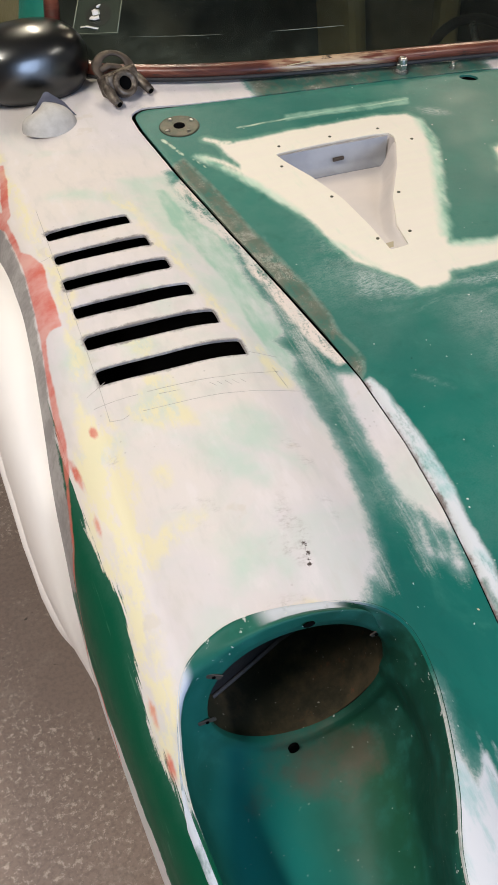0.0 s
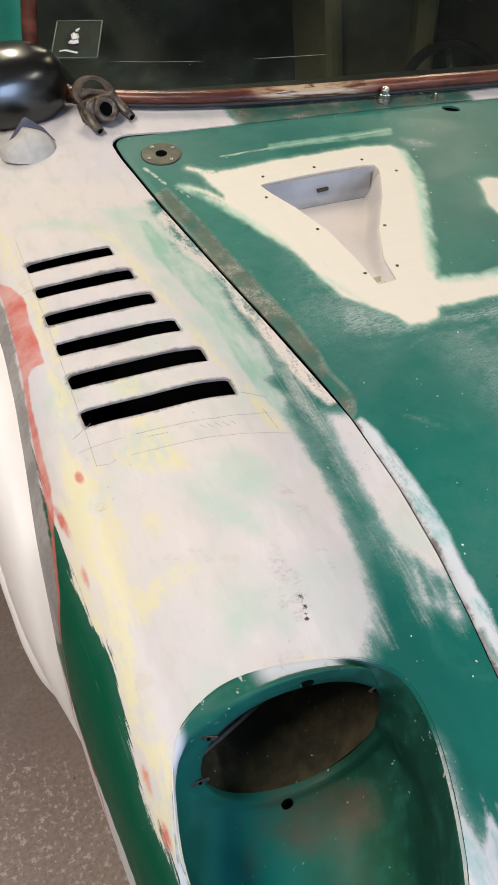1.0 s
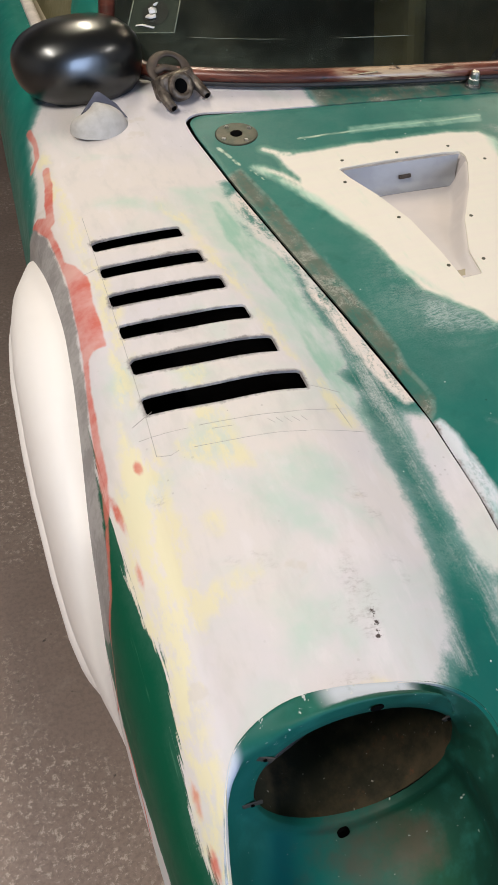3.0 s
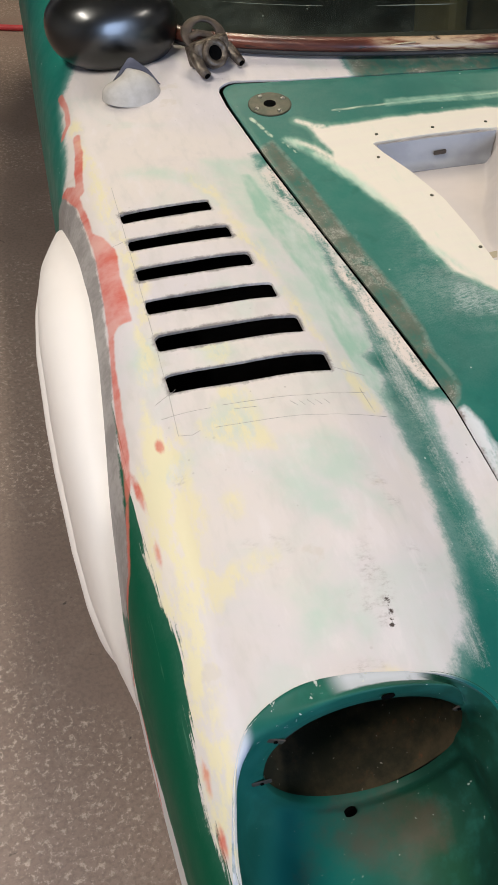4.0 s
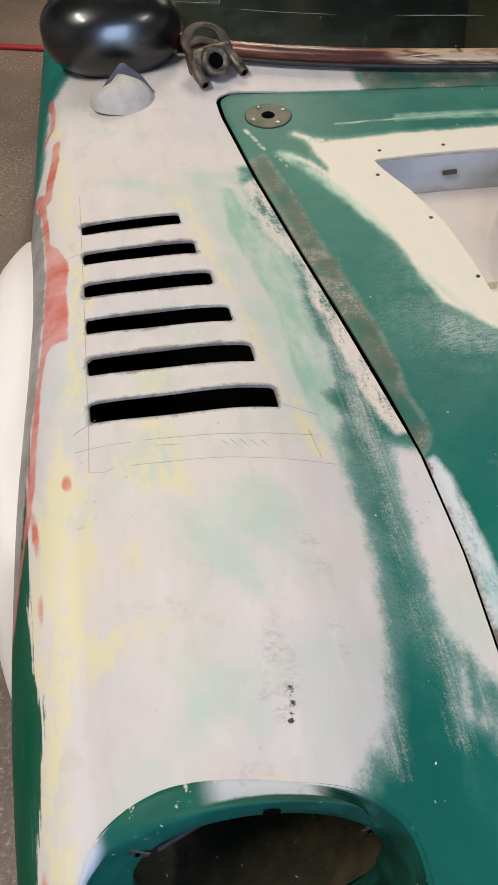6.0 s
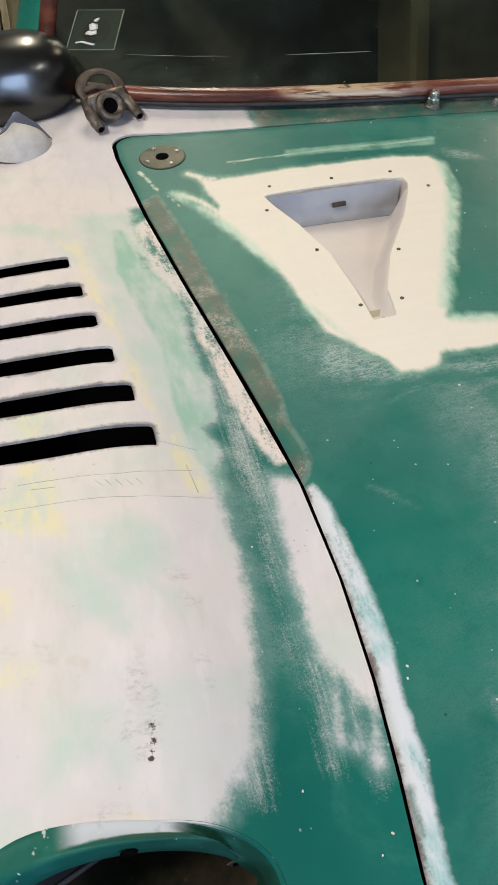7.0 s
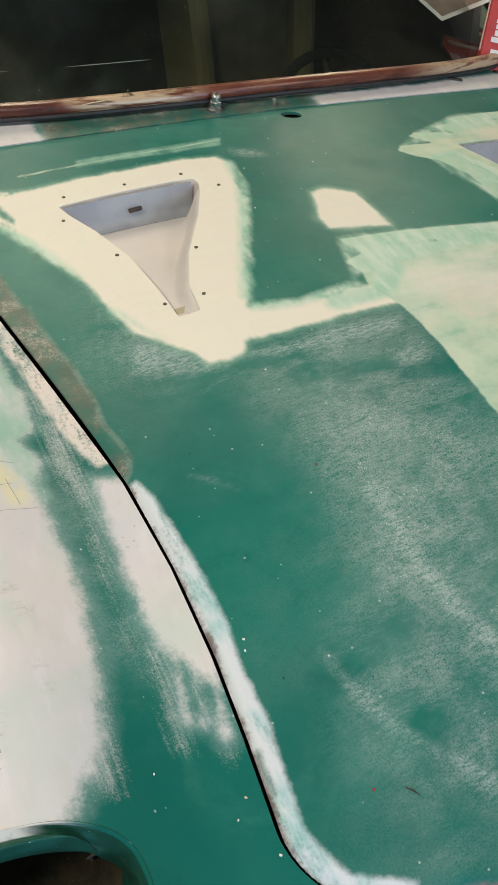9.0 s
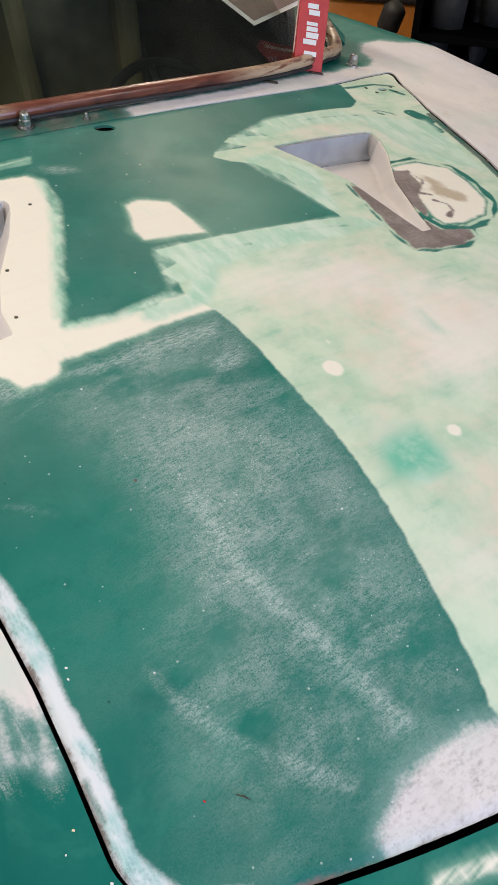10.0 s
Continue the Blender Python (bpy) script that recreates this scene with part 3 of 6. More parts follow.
def sheet(name, ss, ys, keep, shape=skin, fields=None, warp=None):
    """A mesh over the grid ss x ys of the skin, cut along keep = 0 (kept where keep > 0), with fields for its paint."""
    S, Y = np.meshgrid(ss, ys)
    S = warp(S, Y) if warp else S
    X, Y3, Z = shape(S, Y)
    K = keep(S, Y, X, Z)
    nx = len(ss)
    flat = [a.ravel() for a in (S, Y, X, Y3, Z, K)]
    V = np.stack(flat, 1)
    i, j = np.meshgrid(np.arange(nx - 1), np.arange(len(ys) - 1))
    a = (j * nx + i).ravel()
    quads = np.stack([a, a + 1, a + 1 + nx, a + nx], 1)
    inside = (V[quads, 5] > 0).sum(1)
    faces = quads[inside == 4].tolist()
    verts = V.tolist()
    cut = {}

    def cross(p, q):
        key = (min(p, q), max(p, q))
        if key not in cut:
            va, vb = verts[key[0]], verts[key[1]]
            t = va[5] / (va[5] - vb[5])
            cut[key] = len(verts)
            verts.append([m + (n - m) * t for m, n in zip(va, vb)])
        return cut[key]

    for quad in quads[(inside > 0) & (inside < 4)].tolist():
        for tri in (quad[:3], [quad[0], quad[2], quad[3]]):
            out = []
            for p, q in zip(tri, tri[1:] + tri[:1]):
                if verts[p][5] > 0:
                    out.append(p)
                if (verts[p][5] > 0) != (verts[q][5] > 0):
                    out.append(cross(p, q))
            if len(out) >= 3:
                faces.append(out)
    used = sorted({v for f in faces for v in f})
    index = {v: k for k, v in enumerate(used)}
    W = np.array([verts[v] for v in used])
    me = bpy.data.meshes.new(name)
    me.from_pydata(W[:, 2:5].tolist(), [], [[index[v] for v in f] for f in faces])
    me.polygons.foreach_set("use_smooth", [True] * len(me.polygons))
    for key in FIELDS if fields is not None else ():
        at = me.attributes.new(key, "FLOAT", "POINT")
        at.data.foreach_set("value", fields.get(key, NONE)(W[:, 0], W[:, 1]).astype(np.float32))
    me.update()
    return me


# outlines on the body: the bonnet, the two ducts in it, the lamp recesses, the six vents
def bonnet_side(s, y):
    """How far the bonnet reaches from the middle on the side of s."""
    left = np.interp(y, (0.2, 0.37, 0.45, 0.515, 0.6, 0.7, 0.85, 1.0, 1.15, 1.3), (0.53, 0.515, 0.507, 0.502, 0.5, 0.504, 0.525, 0.547, 0.566, 0.579))
    right = np.interp(y, (0.2, 0.5, 0.8, 0.93, 1.01, 1.12, 1.21, 1.30, 1.40), (0.52, 0.49, 0.492, 0.518, 0.550, 0.582, 0.611, 0.655, 0.70))
    return np.where(s > 0, right, left)


def bonnet_edge(s, y):
    """Negative inside the bonnet."""
    a = np.abs(s)
    side = a - bonnet_side(s, y)
    front = (0.222 + 0.42 * a * a) - y
    rear = y - (1.288 + np.where(s > 0, 0.26, 0.24) * a * a)

    def corner(p, q, r):
        return np.where((p > -r) & (q > -r), np.hypot(np.maximum(p + r, 0), np.maximum(q + r, 0)) - r, np.maximum(p, q))

    return np.maximum(corner(side, front, 0.05), corner(side, rear, 0.035))


DUCT_L = poly((-0.418, 1.155), (-0.34, 1.152), (-0.263, 1.147), (-0.238, 1.142), (-0.236, 1.13), (-0.243, 1.11), (-0.268, 1.06), (-0.312, 0.99), (-0.338, 0.93), (-0.344, 0.886), (-0.370, 0.886), (-0.371, 0.94), (-0.377, 1.013), (-0.394, 1.08), (-0.412, 1.13))
DUCT_R = poly((0.186, 1.127), (0.284, 1.137), (0.40, 1.146), (0.408, 1.138), (0.400, 1.11), (0.37, 1.06), (0.305, 0.976), (0.262, 0.887), (0.243, 0.836), (0.222, 0.836), (0.222, 0.889), (0.226, 0.993), (0.206, 1.068))
LAMP_RIM = [(-0.612, 0.374), (-0.618, 0.400), (-0.645, 0.417), (-0.69, 0.428), (-0.727, 0.437), (-0.765, 0.440), (-0.80, 0.430), (-0.820, 0.408), (-0.833, 0.382), (-0.847, 0.343), (-0.848, 0.30), (-0.838, 0.15), (-0.82, 0.04), (-0.77, 0.01), (-0.715, 0.03), (-0.69, 0.10), (-0.674, 0.205), (-0.648, 0.260), (-0.630, 0.302), (-0.617, 0.341)]


def rounded(loop, n):
    """A smooth closed curve through points, n steps between each two."""
    p = np.array(loop)
    out = []
    for i in range(len(p)):
        a, b, c, d = (p[(i + k) % len(p)] for k in (-1, 0, 1, 2))
        for j in range(n):
            t = j / n
            out.append(0.5 * (2 * b + (c - a) * t + (2 * a - 5 * b + 4 * c - d) * t * t + (3 * b - a - 3 * c + d) * t**3))
    return out


LAMP_L = poly(*rounded(LAMP_RIM, 4))


def lamp_edge(s, y):
    return LAMP_L(-np.abs(s), y)


# each vent: its middle y, right end, slope and bow
VENTS = ((1.060, -0.669, -0.006, 0.0), (0.999, -0.661, -0.0075, 0.0015), (0.939, -0.653, -0.008, 0.003), (0.8775, -0.644, -0.0085, 0.005), (0.817, -0.634, -0.008, 0.006), (0.756, -0.624, -0.007, 0.008))


def vents(s, y):
    d = np.full(np.shape(s), 1.0)
    for k, (yc, xr, slope, bow) in enumerate(VENTS):
        xl = -0.776 - 0.002 * k
        mid, hw = (xl + xr) / 2, (xr - xl) / 2
        g = (s - mid) / hw
        h = 0.0124 + 0.0003 * k + 0.0004 * np.clip(g, -1, 1) - 0.0006 * np.clip(g, -1, 1) ** 2
        u, v = np.abs(s - mid) - hw + 0.003, np.abs(y - yc - slope * g - bow * g * g) - h + 0.003
        d = np.minimum(d, np.hypot(np.maximum(u, 0), np.maximum(v, 0)) + np.minimum(np.maximum(u, v), 0) - 0.003)
    return d


def screen_y(x):
    """The line of the windscreen's foot."""
    return 1.319 + 0.31 * x * x + 0.3 * x**4


GAP = 0.0024


def gap(s, y):
    """Half the joint round the bonnet, which is tight along its rear edge."""
    return GAP * np.interp(y, (0.27, 0.34, 0.6, 0.8), (1.45, 0.85, 0.90, 1.2)) * (1 - 0.85 * np.clip((y - 1.255) / 0.03, 0, 1) * np.clip((0.52 - np.abs(s)) / 0.03, 0, 1))


def body_keep(s, y, x, z):
    cabin = np.maximum(screen_y(x) + 0.032 - y, np.maximum(np.abs(x) - np.interp(y, (1.5, 1.60, 1.72, 2.1), (0.66, 0.685, 0.722, 0.714)), y - 2.95))
    arch = np.minimum(np.hypot(y - 1.0, z - 0.36), np.hypot(y - 3.1, z - 0.36)) - 0.372
    arch = np.where(np.abs(x) > 0.72, np.where(z < 0.80, arch, 1.0), 1.0)
    return np.minimum.reduce([bonnet_edge(s, y) - gap(s, y), lamp_edge(s, y), vents(s, y), cabin, arch])


def bonnet_keep(s, y, x, z):
    holes = np.minimum(blob(-0.022, 1.266, 0.016, 0.010, -20)(s, y), blob(0.600, 1.318, 0.011, 0.008)(s, y))
    return np.minimum.reduce([-bonnet_edge(s, y) - gap(s, y), DUCT_L(s, y), DUCT_R(s, y), holes])


# ------------------------------------------------------------------ paint on the body
FENDER_WHITE = poly((-0.70, 1.60), (-0.78, 1.47), (-0.815, 1.40), (-0.832, 1.25), (-0.866, 1.19), (-0.856, 0.95), (-0.864, 0.75), (-0.860, 0.685), (-0.858, 0.633), (-0.858, 0.584), (-0.852, 0.546), (-0.842, 0.515), (-0.846, 0.490), (-0.855, 0.445), (-0.863, 0.40), (-0.855, 0.34), (-0.838, 0.30), (-0.79, 0.38), (-0.765, 0.425), (-0.730, 0.43), (-0.69, 0.42), (-0.655, 0.412), (-0.632, 0.438), (-0.611, 0.466), (-0.598, 0.502), (-0.586, 0.569), (-0.580, 0.62), (-0.580, 0.66), (-0.584, 0.717), (-0.570, 0.742), (-0.582, 0.771), (-0.562, 0.789), (-0.558, 0.835), (-0.566, 0.905), (-0.557, 0.948), (-0.566, 1.012), (-0.588, 1.036), (-0.589, 1.10), (-0.582, 1.17), (-0.54, 1.18), (-0.50, 1.34), (-0.385, 1.31), (-0.385, 1.60))
SLIVER = union(poly((-0.530, 0.712), (-0.495, 0.70), (-0.49, 0.60), (-0.495, 0.53), (-0.508, 0.485), (-0.517, 0.500), (-0.524, 0.520), (-0.536, 0.535), (-0.541, 0.560), (-0.541, 0.607), (-0.534, 0.66)), stroke(0.0005, (-0.512, 0.49), (-0.520, 0.456)), stroke(-0.0005, (-0.532, 0.525), (-0.543, 0.475)), stroke(-0.001, (-0.521, 0.51), (-0.531, 0.468)))
JOINT_WORN = poly((-0.600, 1.12), (-0.578, 1.02), (-0.556, 0.970), (-0.552, 0.918), (-0.545, 0.851), (-0.540, 0.807), (-0.533, 0.773), (-0.528, 0.742), (-0.520, 0.725), (-0.49, 0.73), (-0.49, 1.0), (-0.50, 1.2))
SLIVER_LOW = union(poly((-0.618, 0.345), (-0.640, 0.287), (-0.65, 0.26), (-0.68, 0.20), (-0.70, 0.12), (-0.59, 0.12), (-0.598, 0.22), (-0.612, 0.275), (-0.628, 0.262), (-0.630, 0.29)), poly((-0.985, 0.66), (-0.985, 0.53), (-0.975, 0.473), (-0.968, 0.44), (-0.958, 0.41), (-0.952, 0.30), (-0.945, 0.05), (-1.4, 0.05), (-1.4, 0.72)))
COWL_RIGHT = poly((0.035, 1.24), (0.045, 1.318), (0.17, 1.328), (0.295, 1.347), (0.42, 1.38), (0.53, 1.407), (0.573, 1.416), (0.643, 1.451), (0.689, 1.450), (0.710, 1.462), (0.726, 1.518), (0.760, 1.548), (0.792, 1.539), (0.820, 1.485), (0.86, 1.44), (1.05, 1.40), (1.05, 0.0), (0.50, 0.0), (0.50, 0.9))
NOSE_WHITE = union(stroke(0.005, (-0.33, 0.245), (-0.26, 0.222), (-0.20, 0.21)), stroke(0.012, (-0.15, 0.20), (0.1, 0.18)), stroke(0.018, (-0.52, 0.28), (-0.50, 0.23), (-0.46, 0.2)))
RED = union(
    poly((-0.862, 1.214), (-0.845, 1.206), (-0.829, 1.182), (-0.823, 1.108), (-0.821, 1.059), (-0.808, 1.043), (-0.795, 1.009), (-0.799, 0.953), (-0.800, 0.878), (-0.819, 0.879), (-0.831, 0.869), (-0.840, 0.823), (-0.844, 0.774), (-0.849, 0.716), (-0.858, 0.678), (-0.870, 0.66), (-0.864, 0.696), (-0.860, 0.728), (-0.853, 0.784), (-0.843, 0.843), (-0.837, 0.885), (-0.832, 0.932), (-0.827, 1.007), (-0.829, 1.061), (-0.835, 1.137)),
    stroke(0.005, (-0.811, 1.426), (-0.806, 1.38), (-0.811, 1.338), (-0.828, 1.322)), stroke(0.007, (-0.803, 1.29), (-0.807, 1.247), (-0.816, 1.21), (-0.822, 1.16)), stroke(0.007, (-0.850, 1.20), (-0.832, 1.175)),
    blob(-0.810, 0.701, 0.0045, 0.008), blob(-0.848, 0.661, 0.0035, 0.019, 10), blob(-0.843, 0.594, 0.003, 0.010), blob(-0.852, 0.41, 0.0035, 0.011), blob(-0.853, 0.365, 0.003, 0.010),
    stroke(0.003, (-0.985, 0.540), (-0.980, 0.507), (-0.990, 0.472), (-1.010, 0.437), (-1.03, 0.40)), stroke(0.0025, (-0.868, 0.665), (-0.876, 0.642), (-0.890, 0.608), (-0.930, 0.582), (-1.0, 0.568)))
YELLOW = union(
    poly((-0.815, 0.76), (-0.784, 0.672), (-0.793, 0.623), (-0.793, 0.55), (-0.808, 0.509), (-0.820, 0.46), (-0.822, 0.40), (-0.838, 0.32), (-0.858, 0.36), (-0.862, 0.46), (-0.857, 0.549), (-0.852, 0.65)),
    poly((-0.739, 0.745), (-0.721, 0.732), (-0.712, 0.657), (-0.746, 0.660), (-0.770, 0.700)), blob(-0.763, 0.612, 0.006, 0.009), blob(-0.776, 0.543, 0.024, 0.010, 15), blob(-0.691, 0.428, 0.005, 0.003),
    stroke(0.0065, (-0.673, 1.142), (-0.660, 1.075)), stroke(0.0055, (-0.660, 1.094), (-0.648, 0.974), (-0.634, 0.881), (-0.624, 0.796), (-0.609, 0.751)), stroke(0.008, (-0.606, 0.735), (-0.600, 0.698)), stroke(0.010, (-0.803, 1.33), (-0.796, 1.18), (-0.790, 1.08), (-0.783, 0.95), (-0.790, 0.86), (-0.800, 0.79)), blob(-0.79, 0.85, 0.012, 0.03), blob(-0.728, 0.79, 0.012, 0.02))
ASH = poly((-0.860, 1.205), (-0.836, 1.137), (-0.830, 1.061), (-0.828, 1.007), (-0.833, 0.932), (-0.844, 0.843), (-0.855, 0.784), (-0.867, 0.696), (-0.878, 0.645), (-0.892, 0.610), (-0.930, 0.592), (-0.97, 0.625), (-1.3, 0.76), (-1.3, 1.3), (-0.96, 1.3))
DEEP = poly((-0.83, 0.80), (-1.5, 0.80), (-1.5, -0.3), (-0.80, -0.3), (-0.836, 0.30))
FENDER_BAND = poly((-0.612, 1.12), (-0.620, 1.025), (-0.606, 0.941), (-0.596, 0.883), (-0.600, 0.792), (-0.593, 0.729), (-0.584, 0.717), (-0.570, 0.742), (-0.582, 0.771), (-0.562, 0.789), (-0.558, 0.835), (-0.566, 0.905), (-0.557, 0.948), (-0.566, 1.012), (-0.588, 1.036), (-0.600, 1.12))
FENDER_MINT = union(poly((-0.650, 1.16), (-0.632, 0.90), (-0.605, 0.72), (-0.580, 0.70), (-0.58, 1.16)), stroke(0.008, (-0.743, 1.168), (-0.718, 1.154), (-0.679, 1.125)), poly((-0.742, 0.654), (-0.70, 0.632), (-0.67, 0.569), (-0.682, 0.557), (-0.706, 0.581), (-0.73, 0.623)), poly((-0.737, 0.509), (-0.697, 0.503), (-0.706, 0.479), (-0.748, 0.464)), blob(-0.738, 0.70, 0.02, 0.025), blob(-0.800, 0.815, 0.014, 0.03), blob(-0.735, 0.79, 0.012, 0.018), stroke(0.004, (-0.70, 0.66), (-0.66, 0.60), (-0.63, 0.56)), blob(-0.665, 0.63, 0.03, 0.03, 30), blob(-0.732, 0.79, 0.014, 0.02), stroke(0.003, (-0.70, 0.47), (-0.72, 0.50)))
FENDER_THIN = union(poly((-0.582, 1.09), (-0.560, 0.99), (-0.553, 0.92), (-0.556, 0.82), (-0.568, 0.74), (-0.556, 0.69), (-0.545, 0.60), (-0.528, 0.70), (-0.525, 0.77), (-0.54, 0.84), (-0.545, 0.90), (-0.57, 1.0)), poly((-0.612, 0.47), (-0.600, 0.515), (-0.588, 0.50), (-0.600, 0.44), (-0.612, 0.422), (-0.632, 0.425), (-0.630, 0.45)), stroke(0.006, (-0.588, 0.62), (-0.592, 0.56), (-0.598, 0.51)), stroke(0.007, (-0.525, 0.50), (-0.523, 0.44)), stroke(0.012, (-0.545, 0.53), (-0.553, 0.46)), stroke(0.008, (-0.553, 0.65), (-0.556, 0.55)))
FENDER_MARKS = union(blob(-0.674, 0.486, 0.0012, 0.0010), stroke(-0.0012, (-0.671, 0.490), (-0.676, 0.484)), blob(-0.675, 0.476, 0.0009, 0.0014), stroke(-0.0010, (-0.676, 0.469), (-0.680, 0.463)), blob(-0.679, 0.464, 0.0012, 0.0009), stroke(-0.0006, (-0.675, 0.482), (-0.678, 0.468)))
FENDER_DIRT = union(stroke(0.006, (-0.670, 0.500), (-0.680, 0.472)), blob(-0.688, 0.488, 0.007, 0.008), blob(-0.678, 0.520, 0.008, 0.018), blob(-0.712, 0.437, 0.010, 0.005), blob(-0.633, 0.603, 0.004, 0.003), stroke(0.004, (-0.59, 1.385), (-0.55, 1.36)), stroke(-0.001, (-0.686, 0.543), (-0.664, 0.551)), stroke(-0.001, (-0.690, 0.528), (-0.672, 0.534)), stroke(0.001, (-0.700, 0.500), (-0.702, 0.484)), stroke(0.0, (-0.744, 0.567), (-0.736, 0.560)), stroke(0.0, (-0.738, 0.553), (-0.729, 0.545)), stroke(-0.001, (-0.766, 0.569), (-0.757, 0.563)), stroke(-0.001, (-0.752, 0.542), (-0.742, 0.535)), blob(-0.628, 0.580, 0.004, 0.004), stroke(-0.001, (-0.640, 0.532), (-0.626, 0.530)), blob(-0.800, 0.657, 0.004, 0.006), blob(-0.632, 0.511, 0.005, 0.004))
FENDER_STAIN = union(stroke(-0.006, (-0.588, 0.765), (-0.574, 0.752)), stroke(-0.007, (-0.735, 0.79), (-0.718, 0.785)))
BODY_FIELDS = {
    "worn": JOINT_WORN, "stain": FENDER_STAIN, "band": FENDER_BAND, "mark": FENDER_MARKS,
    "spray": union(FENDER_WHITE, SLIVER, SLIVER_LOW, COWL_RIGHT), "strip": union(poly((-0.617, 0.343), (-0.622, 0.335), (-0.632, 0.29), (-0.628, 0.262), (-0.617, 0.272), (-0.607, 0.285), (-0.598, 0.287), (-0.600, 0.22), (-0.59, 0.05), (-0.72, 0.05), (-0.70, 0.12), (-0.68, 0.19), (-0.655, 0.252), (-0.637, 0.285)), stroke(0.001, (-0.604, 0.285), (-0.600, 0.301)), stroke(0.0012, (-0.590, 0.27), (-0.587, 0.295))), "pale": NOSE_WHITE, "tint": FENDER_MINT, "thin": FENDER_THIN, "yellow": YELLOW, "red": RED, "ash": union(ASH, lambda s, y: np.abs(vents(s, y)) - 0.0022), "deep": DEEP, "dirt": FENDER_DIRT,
    "grey": union(poly((-0.385, 1.25), (0.12, 1.2), (0.12, 1.40), (-0.375, 1.42)), stroke(0.005, (0.51, 0.95), (0.55, 1.05), (0.61, 1.19), (0.665, 1.30))),
    "dust": union(stroke(0.004, (-0.560, 0.70), (-0.555, 0.60), (-0.562, 0.54)), poly((0.5, -0.1), (1.2, -0.1), (1.2, 0.5), (0.5, 0.5))),
}
BONNET_WHITE = union(
    poly((-0.487, 1.228), (-0.468, 1.211), (-0.423, 1.209), (-0.346, 1.204), (-0.267, 1.197), (-0.229, 1.195), (-0.186, 1.185), (-0.174, 1.160), (-0.190, 1.102), (-0.204, 1.061), (-0.254, 0.959), (-0.277, 0.908), (-0.294, 0.869), (-0.265, 0.862), (-0.246, 0.857), (-0.220, 0.854), (-0.194, 0.843), (-0.179, 0.854), (-0.160, 0.850), (-0.12, 0.86), (-0.12, 0.805), (-0.161, 0.809), (-0.197, 0.812), (-0.265, 0.814), (-0.322, 0.818), (-0.330, 0.803), (-0.352, 0.800), (-0.372, 0.804), (-0.380, 0.824), (-0.394, 0.844), (-0.411, 0.866), (-0.425, 0.882), (-0.427, 0.900), (-0.430, 0.920), (-0.435, 0.946), (-0.437, 0.972), (-0.448, 1.008), (-0.460, 1.050), (-0.472, 1.091), (-0.483, 1.132), (-0.477, 1.152), (-0.484, 1.185)),
    stroke(0.0055, (-0.514, 1.189), (-0.496, 1.170), (-0.479, 1.138), (-0.466, 1.096)), stroke(0.0045, (-0.497, 1.154), (-0.477, 1.118), (-0.462, 1.072), (-0.445, 1.014)), stroke(0.0045, (-0.497, 1.238), (-0.482, 1.222), (-0.468, 1.214)),
    poly((-0.109, 1.056), (-0.087, 1.059), (-0.055, 1.034), (-0.051, 1.012), (-0.053, 0.946), (-0.102, 0.960), (-0.133, 0.968), (-0.134, 0.993), (-0.118, 1.031)),
    poly((-0.530, 0.30), (-0.53, 0.2), (-0.46, 0.2), (-0.45, 0.30)))
EDGE_STRIP = poly((-0.515, 0.698), (-0.495, 0.697), (-0.486, 0.673), (-0.482, 0.626), (-0.480, 0.591), (-0.481, 0.533), (-0.485, 0.497), (-0.485, 0.464), (-0.488, 0.434), (-0.494, 0.401), (-0.497, 0.377), (-0.490, 0.356), (-0.480, 0.338), (-0.44, 0.315), (-0.46, 0.27), (-0.55, 0.27), (-0.54, 0.60))
STROKES_WHITE = union(stroke(0.002, (-0.557, 1.262), (-0.554, 1.250)), stroke(0.002, (-0.551, 1.243), (-0.548, 1.232)), stroke(0.0015, (-0.546, 1.224), (-0.542, 1.209)), stroke(0.0012, (-0.531, 1.191), (-0.521, 1.165)), stroke(0.0018, (-0.441, 1.247), (-0.366, 1.240), (-0.286, 1.234), (-0.219, 1.228), (-0.159, 1.226)), stroke(-0.0006, (-0.155, 1.246), (-0.122, 1.231), (-0.076, 1.230)))
REAR_BAND = poly((-0.362, 1.252), (-0.307, 1.245), (-0.217, 1.236), (-0.154, 1.233), (-0.165, 1.213), (-0.228, 1.216), (-0.313, 1.228), (-0.367, 1.234))
BIG_PATCH = poly((-0.137, 0.803), (-0.134, 0.769), (-0.135, 0.725), (-0.138, 0.681), (-0.141, 0.621), (-0.143, 0.579), (-0.149, 0.541), (-0.157, 0.493), (-0.171, 0.439), (-0.186, 0.380), (-0.200, 0.332), (-0.209, 0.311), (-0.207, 0.15), (0.6, 0.15), (0.74, 1.0), (0.74, 1.42), (0.53, 1.42), (0.519, 1.346), (0.492, 1.272), (0.456, 1.247), (0.367, 1.238), (0.253, 1.217), (0.228, 1.199), (0.187, 1.186), (0.207, 1.163), (0.138, 1.173), (0.120, 1.162), (0.149, 1.136), (0.088, 1.136), (0.075, 1.124), (0.093, 1.102), (0.121, 1.084), (0.138, 1.040), (0.141, 0.979), (0.135, 0.958), (0.138, 0.907), (0.047, 0.921), (-0.036, 0.931), (-0.131, 0.942), (-0.124, 0.906), (-0.152, 0.899), (-0.145, 0.872), (-0.15, 0.85))
